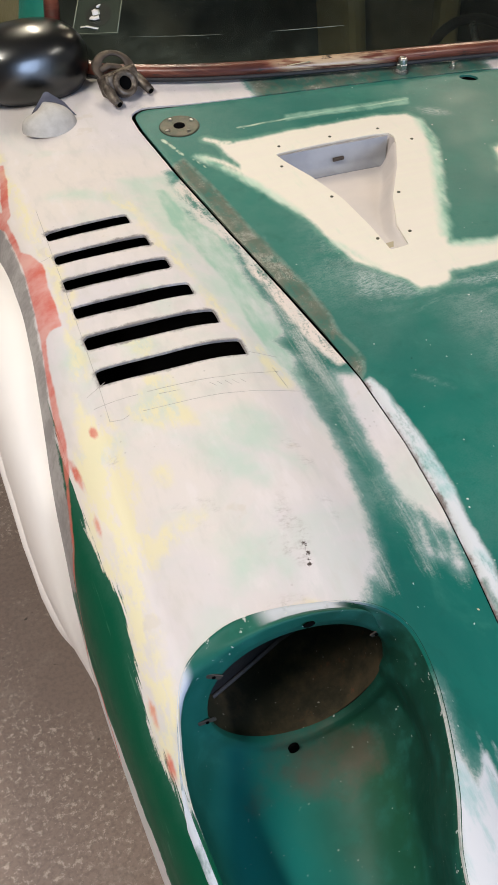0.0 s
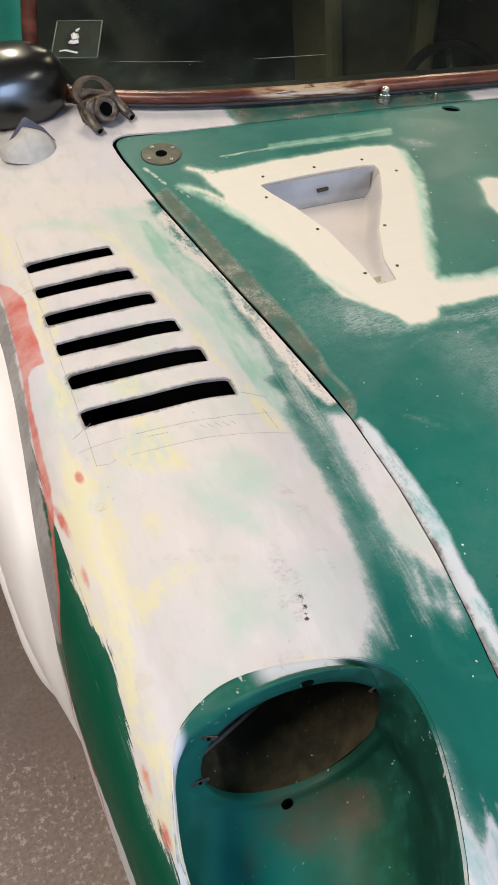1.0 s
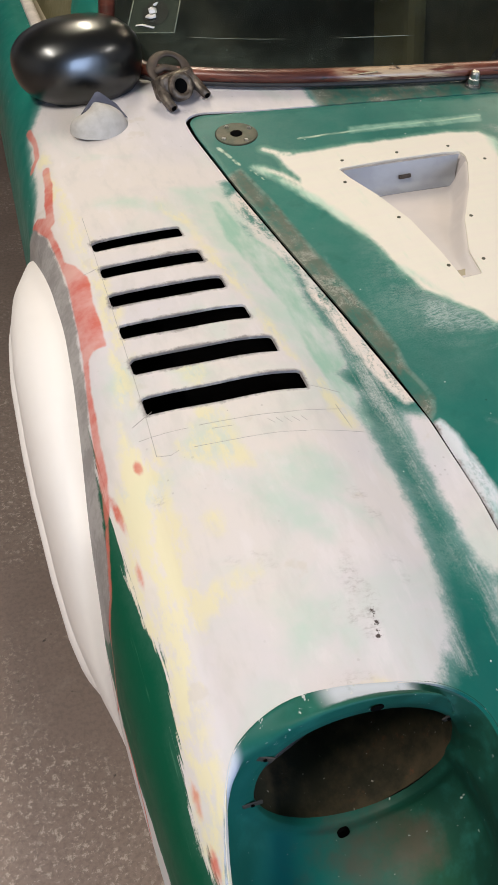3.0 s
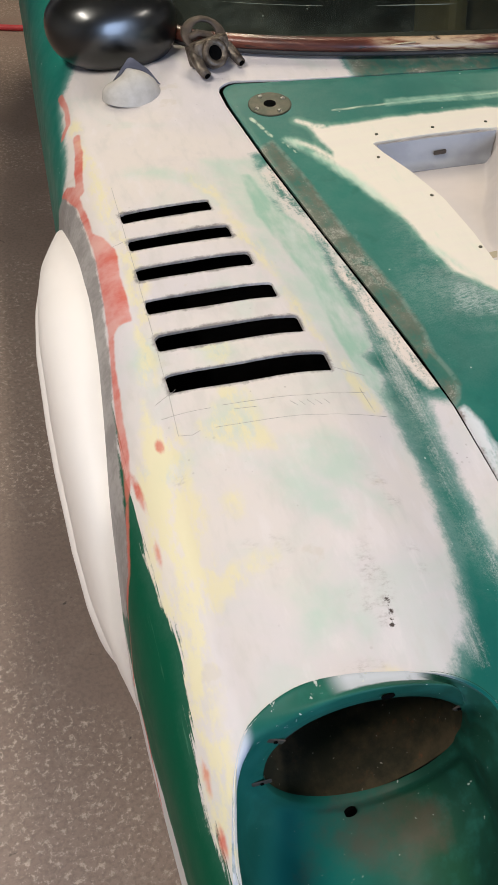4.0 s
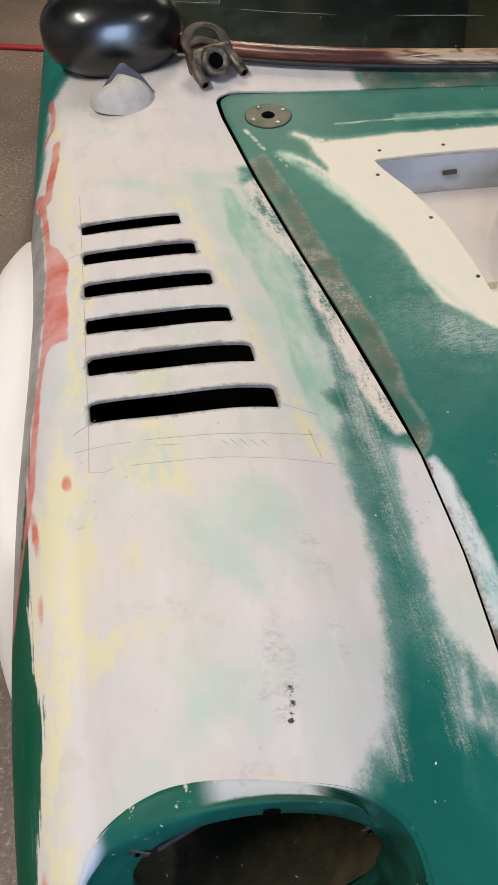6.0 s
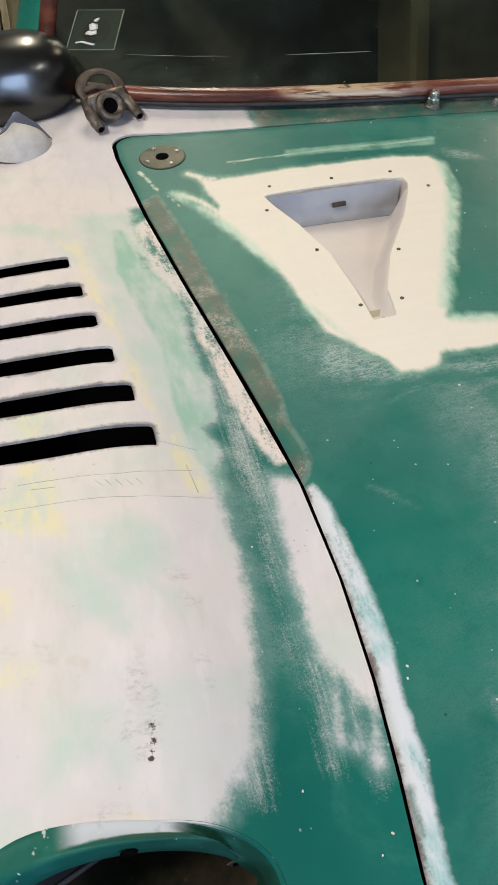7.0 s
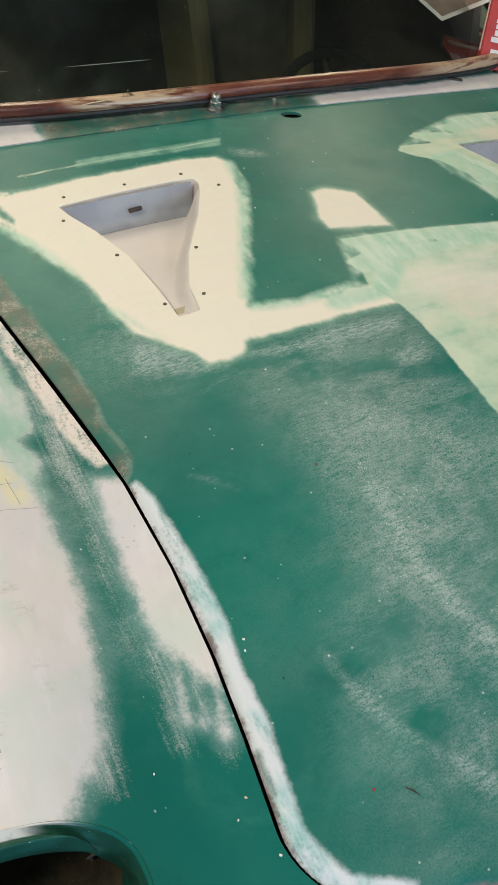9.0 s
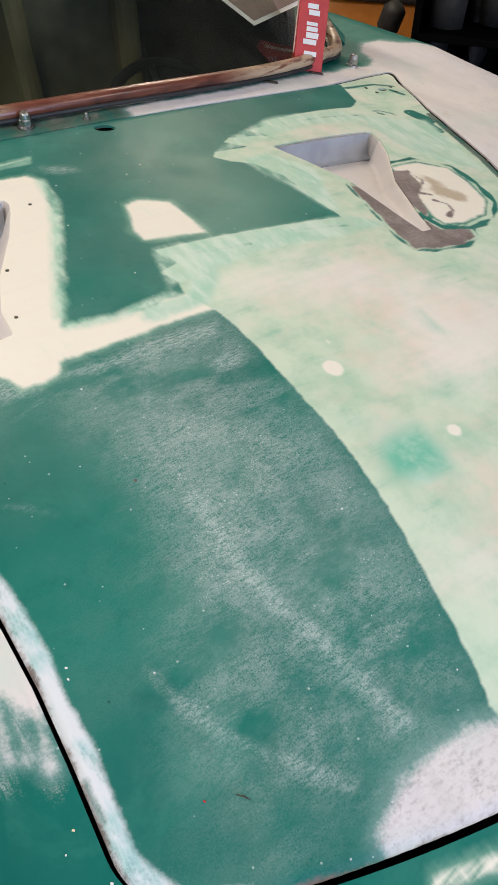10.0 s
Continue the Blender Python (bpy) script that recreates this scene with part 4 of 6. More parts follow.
BONNET_MINT = union(
    stroke(0.014, (-0.20, 0.836), (-0.14, 0.836), (-0.105, 0.87)), blob(-0.092, 0.525, 0.030, 0.030),
    poly((-0.135, 0.945), (0.0, 0.925), (0.15, 0.908), (0.19, 0.87), (0.10, 0.865), (0.0, 0.880), (-0.16, 0.868)),
    stroke(0.004, (-0.515, 1.19), (-0.47, 1.09), (-0.44, 1.00)), stroke(0.003, (-0.525, 1.20), (-0.49, 1.13)),
    stroke(0.007, (-0.176, 1.16), (-0.188, 1.10), (-0.224, 1.02), (-0.262, 0.945), (-0.288, 0.888)), stroke(0.006, (-0.29, 0.868), (-0.24, 0.852), (-0.165, 0.855)), stroke(0.002, (-0.40, 0.86), (-0.43, 0.93)),
    poly((0.09, 1.135), (0.15, 1.175), (0.26, 1.225), (0.42, 1.232), (0.44, 1.19), (0.30, 1.185), (0.18, 1.15)), poly((0.14, 0.905), (0.20, 1.04), (0.16, 1.11), (0.11, 1.10)), poly((0.44, 1.22), (0.57, 1.17), (0.51, 0.97), (0.45, 1.02), (0.42, 1.10)))
OVAL = poly((0.326, 1.022), (0.399, 1.030), (0.447, 0.996), (0.440, 0.939), (0.415, 0.880), (0.368, 0.842), (0.305, 0.828), (0.268, 0.838), (0.264, 0.865), (0.281, 0.904), (0.304, 0.955))
BARE = union(poly((0.218, 0.984), (0.230, 0.958), (0.247, 0.928), (0.234, 0.886), (0.250, 0.870), (0.256, 0.834), (0.303, 0.820), (0.290, 0.800), (0.255, 0.792), (0.205, 0.795), (0.177, 0.805), (0.180, 0.843), (0.198, 0.911)), poly((0.270, 0.925), (0.300, 0.985), (0.318, 1.004), (0.356, 1.000), (0.338, 0.950), (0.305, 0.928), (0.282, 0.885), (0.262, 0.868)))


def ring(f, r):
    return lambda s, y: np.abs(f(s, y) - r) - r * (0.55 + 0.75 * np.sin(70 * s + 31 * y) * np.sin(53 * y - 20 * s))


WHITE_SPOTS = union(blob(-0.083, 0.663, 0.011, 0.012), blob(-0.030, 0.533, 0.008, 0.008), blob(-0.06, 0.70, 0.003, 0.003))
GREEN_ISLES = union(ring(OVAL, 0.0065), ring(BARE, 0.005), stroke(0.014, (0.566, 1.205), (0.572, 1.165)), stroke(0.006, (0.565, 1.165), (0.556, 1.12)), stroke(0.0022, (0.30, 1.203), (0.36, 1.210), (0.44, 1.212)), stroke(0.004, (0.52, 1.335), (0.60, 1.345), (0.64, 1.33)), stroke(0.0016, (0.16, 1.075), (0.19, 1.02)), stroke(0.002, (0.05, 0.905), (0.13, 0.885)), stroke(0.0016, (-0.10, 0.915), (-0.02, 0.90)), stroke(0.0028, (0.492, 1.228), (0.508, 1.227), (0.524, 1.215), (0.526, 1.203)), stroke(0.004, (0.495, 1.218), (0.502, 1.212)), stroke(0.006, (0.615, 1.31), (0.622, 1.285)), WHITE_SPOTS)
RIGHT_WORN = lambda s, y: np.maximum.reduce([-(bonnet_edge(s, y) + 0.016), 0.3 - s, y - 1.19])
BONNET_FIELDS = {
    "base": lambda s, y: 0 * s,
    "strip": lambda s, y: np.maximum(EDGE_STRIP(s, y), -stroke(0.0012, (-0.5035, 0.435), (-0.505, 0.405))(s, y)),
    "spray": union(poly((-0.215, 0.300), (-0.241, 0.310), (-0.28, 0.310), (-0.319, 0.303), (-0.350, 0.288), (-0.35, 0.25), (-0.20, 0.22), (-0.14, 0.25))),
    "band": REAR_BAND, "stain": union(poly((-0.123, 0.546), (-0.100, 0.555), (-0.061, 0.555), (-0.064, 0.519), (-0.072, 0.499), (-0.100, 0.506), (-0.130, 0.514)), stroke(0.004, (-0.090, 0.541), (-0.089, 0.526)), stroke(-0.004, (0.080, 0.696), (0.074, 0.652)), stroke(-0.006, (-0.10, 0.61), (-0.06, 0.60)), stroke(-0.006, (-0.12, 0.665), (-0.095, 0.655)), stroke(-0.006, (-0.04, 0.41), (-0.05, 0.36)), stroke(0.004, (0.240, 0.832), (0.250, 0.812))),
    "tape": lambda s, y: np.maximum.reduce([np.minimum(BIG_PATCH(s, y), STROKES_WHITE(s, y)), -GREEN_ISLES(s, y), -RIGHT_WORN(s, y), -(OVAL(s, y) + 0.004)]),
    "pale": lambda s, y: np.minimum.reduce([np.maximum(BONNET_WHITE(s, y), -GREEN_ISLES(s, y)), WHITE_SPOTS(s, y) - 0.006, OVAL(s, y) + 0.007]), "mint": BONNET_MINT,
    "grey": union(poly((-0.544, 1.20), (-0.530, 1.12), (-0.519, 1.016), (-0.506, 0.93), (-0.497, 0.865), (-0.493, 0.806), (-0.496, 0.772), (-0.490, 0.745), (-0.488, 0.725), (-0.496, 0.708), (-0.504, 0.700), (-0.52, 0.700), (-0.56, 0.9), (-0.59, 1.17)), stroke(0.001, (-0.552, 1.25), (-0.551, 1.249)), RIGHT_WORN),
    "ash": union(BARE, stroke(0.004, (0.335, 1.0), (0.350, 0.985), (0.352, 0.965), (0.342, 0.955)), stroke(0.004, (0.30, 0.86), (0.322, 0.872), (0.328, 0.89), (0.316, 0.905)), stroke(0.003, (0.31, 0.93), (0.325, 0.92)), lambda s, y: -(bonnet_edge(s, y) + 0.0035) + np.maximum(0, y - 0.70) * 8 + np.maximum(0, s + 0.3) * 8),
    "beige": union(stroke(0.012, (0.366, 0.972), (0.356, 0.930)), stroke(0.017, (0.356, 0.925), (0.366, 0.905)), stroke(0.004, (0.33, 0.985), (0.345, 0.965))),
    "dust": union(poly((-0.34, 0.81), (-0.15, 0.79), (-0.14, 0.65), (-0.18, 0.42), (-0.21, 0.33), (-0.40, 0.33), (-0.42, 0.40), (-0.34, 0.60)), poly((-0.42, 1.0), (-0.47, 0.85), (-0.43, 0.80), (-0.40, 0.85))),
    "thin": NONE, "tint": union(blob(-0.092, 0.530, 0.034, 0.038), stroke(0.004, (-0.125, 0.60), (-0.10, 0.58)), blob(0.072, 0.671, 0.004, 0.012)), "dirt": union(BARE, lambda s, y: np.maximum(-0.002, blob(-0.28, 0.262, 0.09, 0.045)(s, y))),
    "rub": union(stroke(-0.004, (-0.502, 1.001), (-0.516, 0.940)), stroke(-0.004, (-0.441, 0.942), (-0.469, 0.854)), stroke(-0.003, (-0.426, 0.883), (-0.442, 0.833)), stroke(-0.005, (-0.479, 0.926), (-0.495, 0.855)), poly((-0.43, 0.865), (-0.40, 0.845), (-0.36, 0.798), (-0.40, 0.800), (-0.45, 0.825)), stroke(-0.004, (-0.262, 0.748), (-0.283, 0.712)), stroke(0.005, (-0.305, 0.593), (-0.310, 0.52), (-0.304, 0.479), (-0.294, 0.431), (-0.286, 0.38), (-0.28, 0.341)), stroke(0.002, (-0.425, 0.48), (-0.412, 0.43), (-0.388, 0.386), (-0.343, 0.326)), stroke(-0.0045, (-0.401, 0.769), (-0.364, 0.779)), stroke(-0.005, (-0.448, 0.683), (-0.416, 0.647)), blob(-0.178, 0.728, 0.016, 0.010), poly((-0.40, 0.84), (-0.33, 0.80), (-0.15, 0.79), (-0.16, 0.77), (-0.30, 0.785)), blob(-0.14, 1.18, 0.02, 0.008, -30)),
}

# ------------------------------------------------------------------ the workshop
def slab(name, x0, x1, y0, y1, z0, z1, material, label, category):
    bm = bmesh.new()
    box(bm, x1 - x0, y1 - y0, z1 - z0, pose((x0 + x1) / 2, (y0 + y1) / 2, (z0 + z1) / 2))
    return tagged(part(name, bm, material), label, category, "", "structure")


slab("floor", -4.6, 4.6, -4.6, 7.0, -0.12, 0.0, M_FLOOR, "stained grey-brown concrete workshop floor", "floor")
slab("ceiling", -4.6, 4.6, -4.6, 7.0, 3.0, 3.12, M_CEIL, "plain pale board ceiling", "ceiling")
slab("wall_west", -4.6, -4.4, -4.4, 6.8, 0.0, 3.0, M_WALL, "plain painted workshop wall", "wall")
slab("wall_east", 4.4, 4.6, -4.4, 6.8, 0.0, 3.0, M_WALL, "plain painted workshop wall", "wall")
slab("wall_north", -4.6, 4.6, 6.8, 7.0, 0.0, 3.0, M_WALL, "plain painted workshop wall", "wall")
slab("wall_south", -4.6, -1.8, -4.6, -4.4, 0.0, 3.0, M_WALL, "plain painted wall beside the doorway", "wall")
slab("wall_south", 1.0, 4.6, -4.6, -4.4, 0.0, 3.0, M_WALL, "plain painted wall beside the doorway", "wall")
slab("wall_south", -1.8, 1.0, -4.6, -4.4, 2.65, 3.0, M_WALL, "plain painted lintel over the doorway", "wall")

for tx, ty, *_ in TUBES:
    lamp = thing("ceiling_lamp", (tx, ty, 2.98), "white steel batten lamp under the ceiling", "ceiling lamp", "batten lamps")
    part("housing", box(bmesh.new(), 0.16, 1.5, 0.05, pose(tx, ty, 2.965), 0.008), M_PAPER, lamp)

# ------------------------------------------------------------------ the car
car = thing("car", (0, 1.4, 0), "green sports car with half-sanded body, primer and filler patches", "car")
ss = np.unique(np.concatenate([np.arange(-1.42, -1.0, 0.012), np.arange(-1.0, -0.45, 0.0045), np.arange(-0.70, -0.66, 0.0015), np.arange(-0.45, 0.45, 0.02), np.arange(0.45, 1.42, 0.012)]).round(4))
ys = np.unique(np.concatenate([np.arange(-0.16, 0.2, 0.015), np.arange(0.2, 1.5, 0.0045), np.arange(0.455, 0.50, 0.0015), np.arange(1.5, 3.6, 0.02)]).round(4))
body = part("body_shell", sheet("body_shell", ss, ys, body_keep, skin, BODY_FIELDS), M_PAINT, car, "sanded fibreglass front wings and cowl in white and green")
thicken(body, 0.003)


def bonnet_skin(s, y):
    """The skin with the bonnet's rolled-down edge."""
    x, yy, z = skin(s, y)
    t = np.clip(1 + (bonnet_edge(s, y) + GAP * 0.72) / 0.010, 0, 1)
    return x, yy, z - np.interp(y, (0.70, 0.78), (0.006, 0.0015)) * t * t


us = np.concatenate([np.linspace(-1, -0.96, 9)[:-1], np.linspace(-0.96, 0.96, 280), np.linspace(0.96, 1, 9)[1:]])
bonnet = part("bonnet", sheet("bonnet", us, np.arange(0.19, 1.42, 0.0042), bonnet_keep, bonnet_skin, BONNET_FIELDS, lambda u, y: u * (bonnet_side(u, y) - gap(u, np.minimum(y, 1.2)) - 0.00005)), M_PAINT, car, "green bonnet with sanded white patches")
thicken(bonnet, 0.0035)


def duct_shape(outline, y0, y1):
    """The sunk pan of a bonnet duct: flush at its tip, deep at its rear wall, with one soft side."""

    def f(s, y):
        x, yy, z = skin(s, y)
        d = -outline(s, y)
        deep = np.interp(y, (y0, y0 + 0.03, y1), (0.004, 0.008, 0.038))
        soft = outline(s - 0.02, y) < outline(s + 0.02, y)
        width = np.where(soft & (y < y1 - 0.03), 0.018, 0.0035)
        t = np.clip(d / width, 0, 1)
        return x, yy, z - 0.0022 - deep * t * t * (3 - 2 * t)

    return f


for name, outline, x0, x1, y0, y1, wall in (("left", DUCT_L, -0.43, -0.22, 0.88, 1.16, (-0.412, 1.1535, -0.243, 1.1415)), ("right", DUCT_R, 0.17, 0.42, 0.83, 1.155, (0.194, 1.1265, 0.400, 1.1435))):
    pan = sheet("duct_pan", np.arange(x0, x1, 0.0022), np.arange(y0, y1, 0.0022), lambda s, y, x, z: 0.003 - outline(s, y), duct_shape(outline, y0 + 0.005, y1 - 0.01))
    thicken(part("duct_pan", pan, M_PAN, bonnet, "sunk primered air duct pan"), 0.002)
    rows = [[] for _ in range(5)]
    for k in range(9):
        wx, wy = wall[0] + (wall[2] - wall[0]) * k / 8, wall[1] + (wall[3] - wall[1]) * k / 8
        p = spot(wx, wy)
        for row, back, down in zip(rows, (0.0042, 0.0068, 0.0098, 0.015, 0.023), (0.0012, 0.030, 0.0362, 0.0385, 0.0380)):
            row.append(p + Vector((0, -back, -down)))
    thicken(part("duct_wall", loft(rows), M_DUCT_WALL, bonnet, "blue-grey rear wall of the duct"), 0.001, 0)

# screws round the left duct
SCREWS = [(-0.422, 1.121), (-0.389, 1.023), (-0.375, 0.913), (-0.300, 0.996), (-0.329, 0.911), (-0.405, 1.172), (-0.325, 1.166), (-0.248, 1.160), (-0.214, 1.115)]
for sx, sy in SCREWS:
    bm = bmesh.new()
    lathe(bm, ((0.0024, -0.001), (0.0024, 0.0005), (0.0012, 0.0007)), tilt_at(sx, sy), 10)
    part("rivet_hole", bm, M_PLATE, bonnet)

part("filler_spot", box(bmesh.new(), 0.019, 0.020, 0.001, tilt_at(-0.357, 0.899) @ pose(0, 0, -0.0085, 4), 0.0003, 1), M_BEIGE, bonnet, "yellowed filler at the duct tip")

# black disc added under the cut hole, in place of the shade inside it
part("hole_shade_disc", lathe(bmesh.new(), ((0.020, -0.002), (0.020, 0.0)), tilt_at(-0.022, 1.264) @ pose(0, 0, -0.0055) @ Matrix.Diagonal((1, 0.75, 1, 1)), 20), M_VOID, bonnet)

# hinge plate
m = tilt_at(-0.521, 1.288)
bm = bmesh.new()
lathe(bm, ((0.031, -0.002), (0.031, 0.0012), (0.0295, 0.002), (0.009, 0.002), (0.009, -0.001)), m, 40)
plate = part("hinge_plate", bm, M_PLATE, bonnet, "round grey-green metal hinge plate")
part("hole", lathe(bmesh.new(), ((0.0088, 0.0), (0.0088, 0.0024)), m, 20), M_VOID, plate)
for k in range(4):
    a = radians(20 + 90 * k)
    bm = lathe(bmesh.new(), ((0.0032, 0.0), (0.0032, 0.0030), (0.0015, 0.0036)), m @ pose(0.023 * math.cos(a), 0.023 * math.sin(a), 0), 10)
    part("screw", bm, M_STEEL, plate)


# lamp recesses
def lamp_recess(side):
    k = -side
    rim = rounded(LAMP_RIM, 4)
    rim.append(rim[0])
    knots = np.interp(np.arange(81) / 4, np.arange(21), (0, 12, 32, 62, 90, 118, 146, 162, 172, 184, 194, 218, 246, 270, 292, 310, 326, 338, 346, 353, 360))
    n = 128
    rows, wear = [[] for _ in range(17)], [[] for _ in range(17)]
    for i in range(n):
        phi = 360.0 * i / n
        cx, sn = math.cos(radians(phi)), math.sin(radians(phi))
        rx = float(np.interp(phi, knots, [p[0] for p in rim]))
        ry = float(np.interp(phi, knots, [p[1] for p in rim]))
        c = Vector([float(q) for q in skin(rx, ry)])
        out = Vector((rx + 0.73, ry - 0.30, 0)).normalized()
        at = lambda r, back: Vector((-0.7025 + r * cx, 0.416 - 0.1 * r * cx + 0.03 * r * sn + back, 0.725 + r * (0.985 if sn > 0 else 1.035) * sn))
        side_on = float(np.clip((58 - phi) / 20, 0, 1)) if phi < 180 else float(np.clip((phi - 338) / 12, 0, 1))
        rb = 0.1005 + side_on * (max(0.0868, min(0.1005, c.x - 0.003 + 0.7025)) - 0.1005)
        b = at(rb, -0.003)
        low = float(np.clip(0.25 - sn, 0, 1)) ** 0.7
        dist = (c - b).length
        steep = b + Vector((0.02 * cx * low, -(0.003 + 0.40 * dist), -0.05))
        flush = b + (b - at(0.08, 0.0)).normalized() * (0.40 * dist)
        p1 = flush.lerp(steep, low)
        inward = Vector((b.x - c.x, b.y - c.y - 0.012, 0)).normalized()
        soft = c + inward * (0.45 * dist) + Vector((0, 0, -0.0015))
        hard = c + Vector((-0.010 * cx, 0.02, -0.03 - 0.03 * abs(cx)))
        p2 = soft.lerp(hard, low)
        p1 = p1.lerp(b + Vector((0.001, -0.004, 0.03)), side_on)
        p2 = p2.lerp(c + Vector((-0.004, -0.003, -0.03)), side_on)
        rh = min(0.0815 * (1 + 0.06 * max(cx, 0) + 0.075 * max(-sn, 0)), rb - 0.0018)
        pts = [at(rh, 0.008), at(rh + 0.0001, 0.002), at(rh + 0.0009, 0.0), at((rh + rb) / 2 + 0.0004, -0.0018)]
        for j in range(12):
            t = j / 11
            pts.append(b * (1 - t) ** 3 + p1 * (3 * t * (1 - t) ** 2) + p2 * (3 * t * t * (1 - t)) + (c + out * 0.0012 + Vector((0, 0, 0.0003))) * t**3)
        pts.append(c + out * 0.006 + Vector((0, 0, -0.009)))
        for row, far, p in zip(rows, wear, pts):
            row.append((p.x * k, p.y, p.z))
            far.append((p - c).length)
    bm = loft(rows, True, side < 0)
    me = bpy.data.meshes.new("lamp_recess")
    bm.to_mesh(me)
    bm.free()
    me.attributes.new("rim", "FLOAT", "POINT").data.foreach_set("value", [q for far in wear for q in far])
    return me


def recess_paint():
    n = Nodes("stained_shaded_recess_paint")
    a, b = n.noise(9.0, 5), n.noise(45.0, 6, 0.6)
    gx = n.t.nodes.new("ShaderNodeSeparateXYZ")
    n.put(gx.inputs[0], n.coord)
    x, z = gx.outputs[0], gx.outputs[2]
    # teal turns dark green along x: shade of the right inner wall, put into the colour
    wall_shade = n.ramp(n.math("MULTIPLY_ADD", a, 0.10, x), -0.71, -0.58)
    col = n.mix(wall_shade, (0.013, 0.215, 0.190), (0.016, 0.092, 0.050))
    col = n.mix(n.ramp(n.math("MULTIPLY_ADD", a, 0.03, z), 0.645, 0.68), col, n.mix(wall_shade, (0.010, 0.110, 0.082), (0.010, 0.060, 0.040)))
    col = n.mix(n.math("MULTIPLY", n.ramp(b, 0.45, 0.75), 0.35), col, (0.03, 0.20, 0.16))
    u, w = n.math("DIVIDE", n.math("ADD", x, 0.668), 0.085), n.math("DIVIDE", n.math("SUBTRACT", z, 0.628), 0.022)
    v = n.math("DIVIDE", n.math("SUBTRACT", gx.outputs[1], 0.385), 0.040)
    spread = n.math("ADD", n.math("MULTIPLY_ADD", v, v, n.math("MULTIPLY", u, u)), n.math("MULTIPLY_ADD", w, w, n.math("MULTIPLY", n.math("SUBTRACT", n.noise(16.0, 6, 0.65), 0.5), 3.4)))
    col = n.mix(n.math("MULTIPLY", n.ramp(spread, 1.4, 0.2), 0.60), col, (0.14, 0.085, 0.066))
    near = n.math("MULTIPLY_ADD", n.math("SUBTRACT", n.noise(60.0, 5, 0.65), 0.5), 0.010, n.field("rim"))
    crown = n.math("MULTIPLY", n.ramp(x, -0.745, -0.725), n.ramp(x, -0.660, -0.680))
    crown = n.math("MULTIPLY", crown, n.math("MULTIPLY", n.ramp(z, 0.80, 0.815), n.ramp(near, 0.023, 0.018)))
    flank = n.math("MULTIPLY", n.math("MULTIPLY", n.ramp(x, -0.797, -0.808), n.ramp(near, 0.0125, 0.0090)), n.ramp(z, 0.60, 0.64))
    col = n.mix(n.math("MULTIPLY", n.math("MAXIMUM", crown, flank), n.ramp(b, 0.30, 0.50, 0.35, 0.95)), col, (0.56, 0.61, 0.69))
    chips = n.math("MULTIPLY", n.ramp(n.noise(150.0, 3, 0.6), 0.66, 0.70), n.ramp(n.field("rim"), 0.03, 0.012))
    col = n.mix(n.math("MULTIPLY", chips, 0.8), col, (0.62, 0.66, 0.66))
    col = n.mix(n.ramp(n.noise(210.0, 2), 0.73, 0.76), col, (0.5, 0.55, 0.5))
    n.bump(b, 0.12)
    return n.out(col, n.ramp(b, 0.3, 0.7, 0.46, 0.62), 0.0, Specular_IOR_Level=0.22)


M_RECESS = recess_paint()
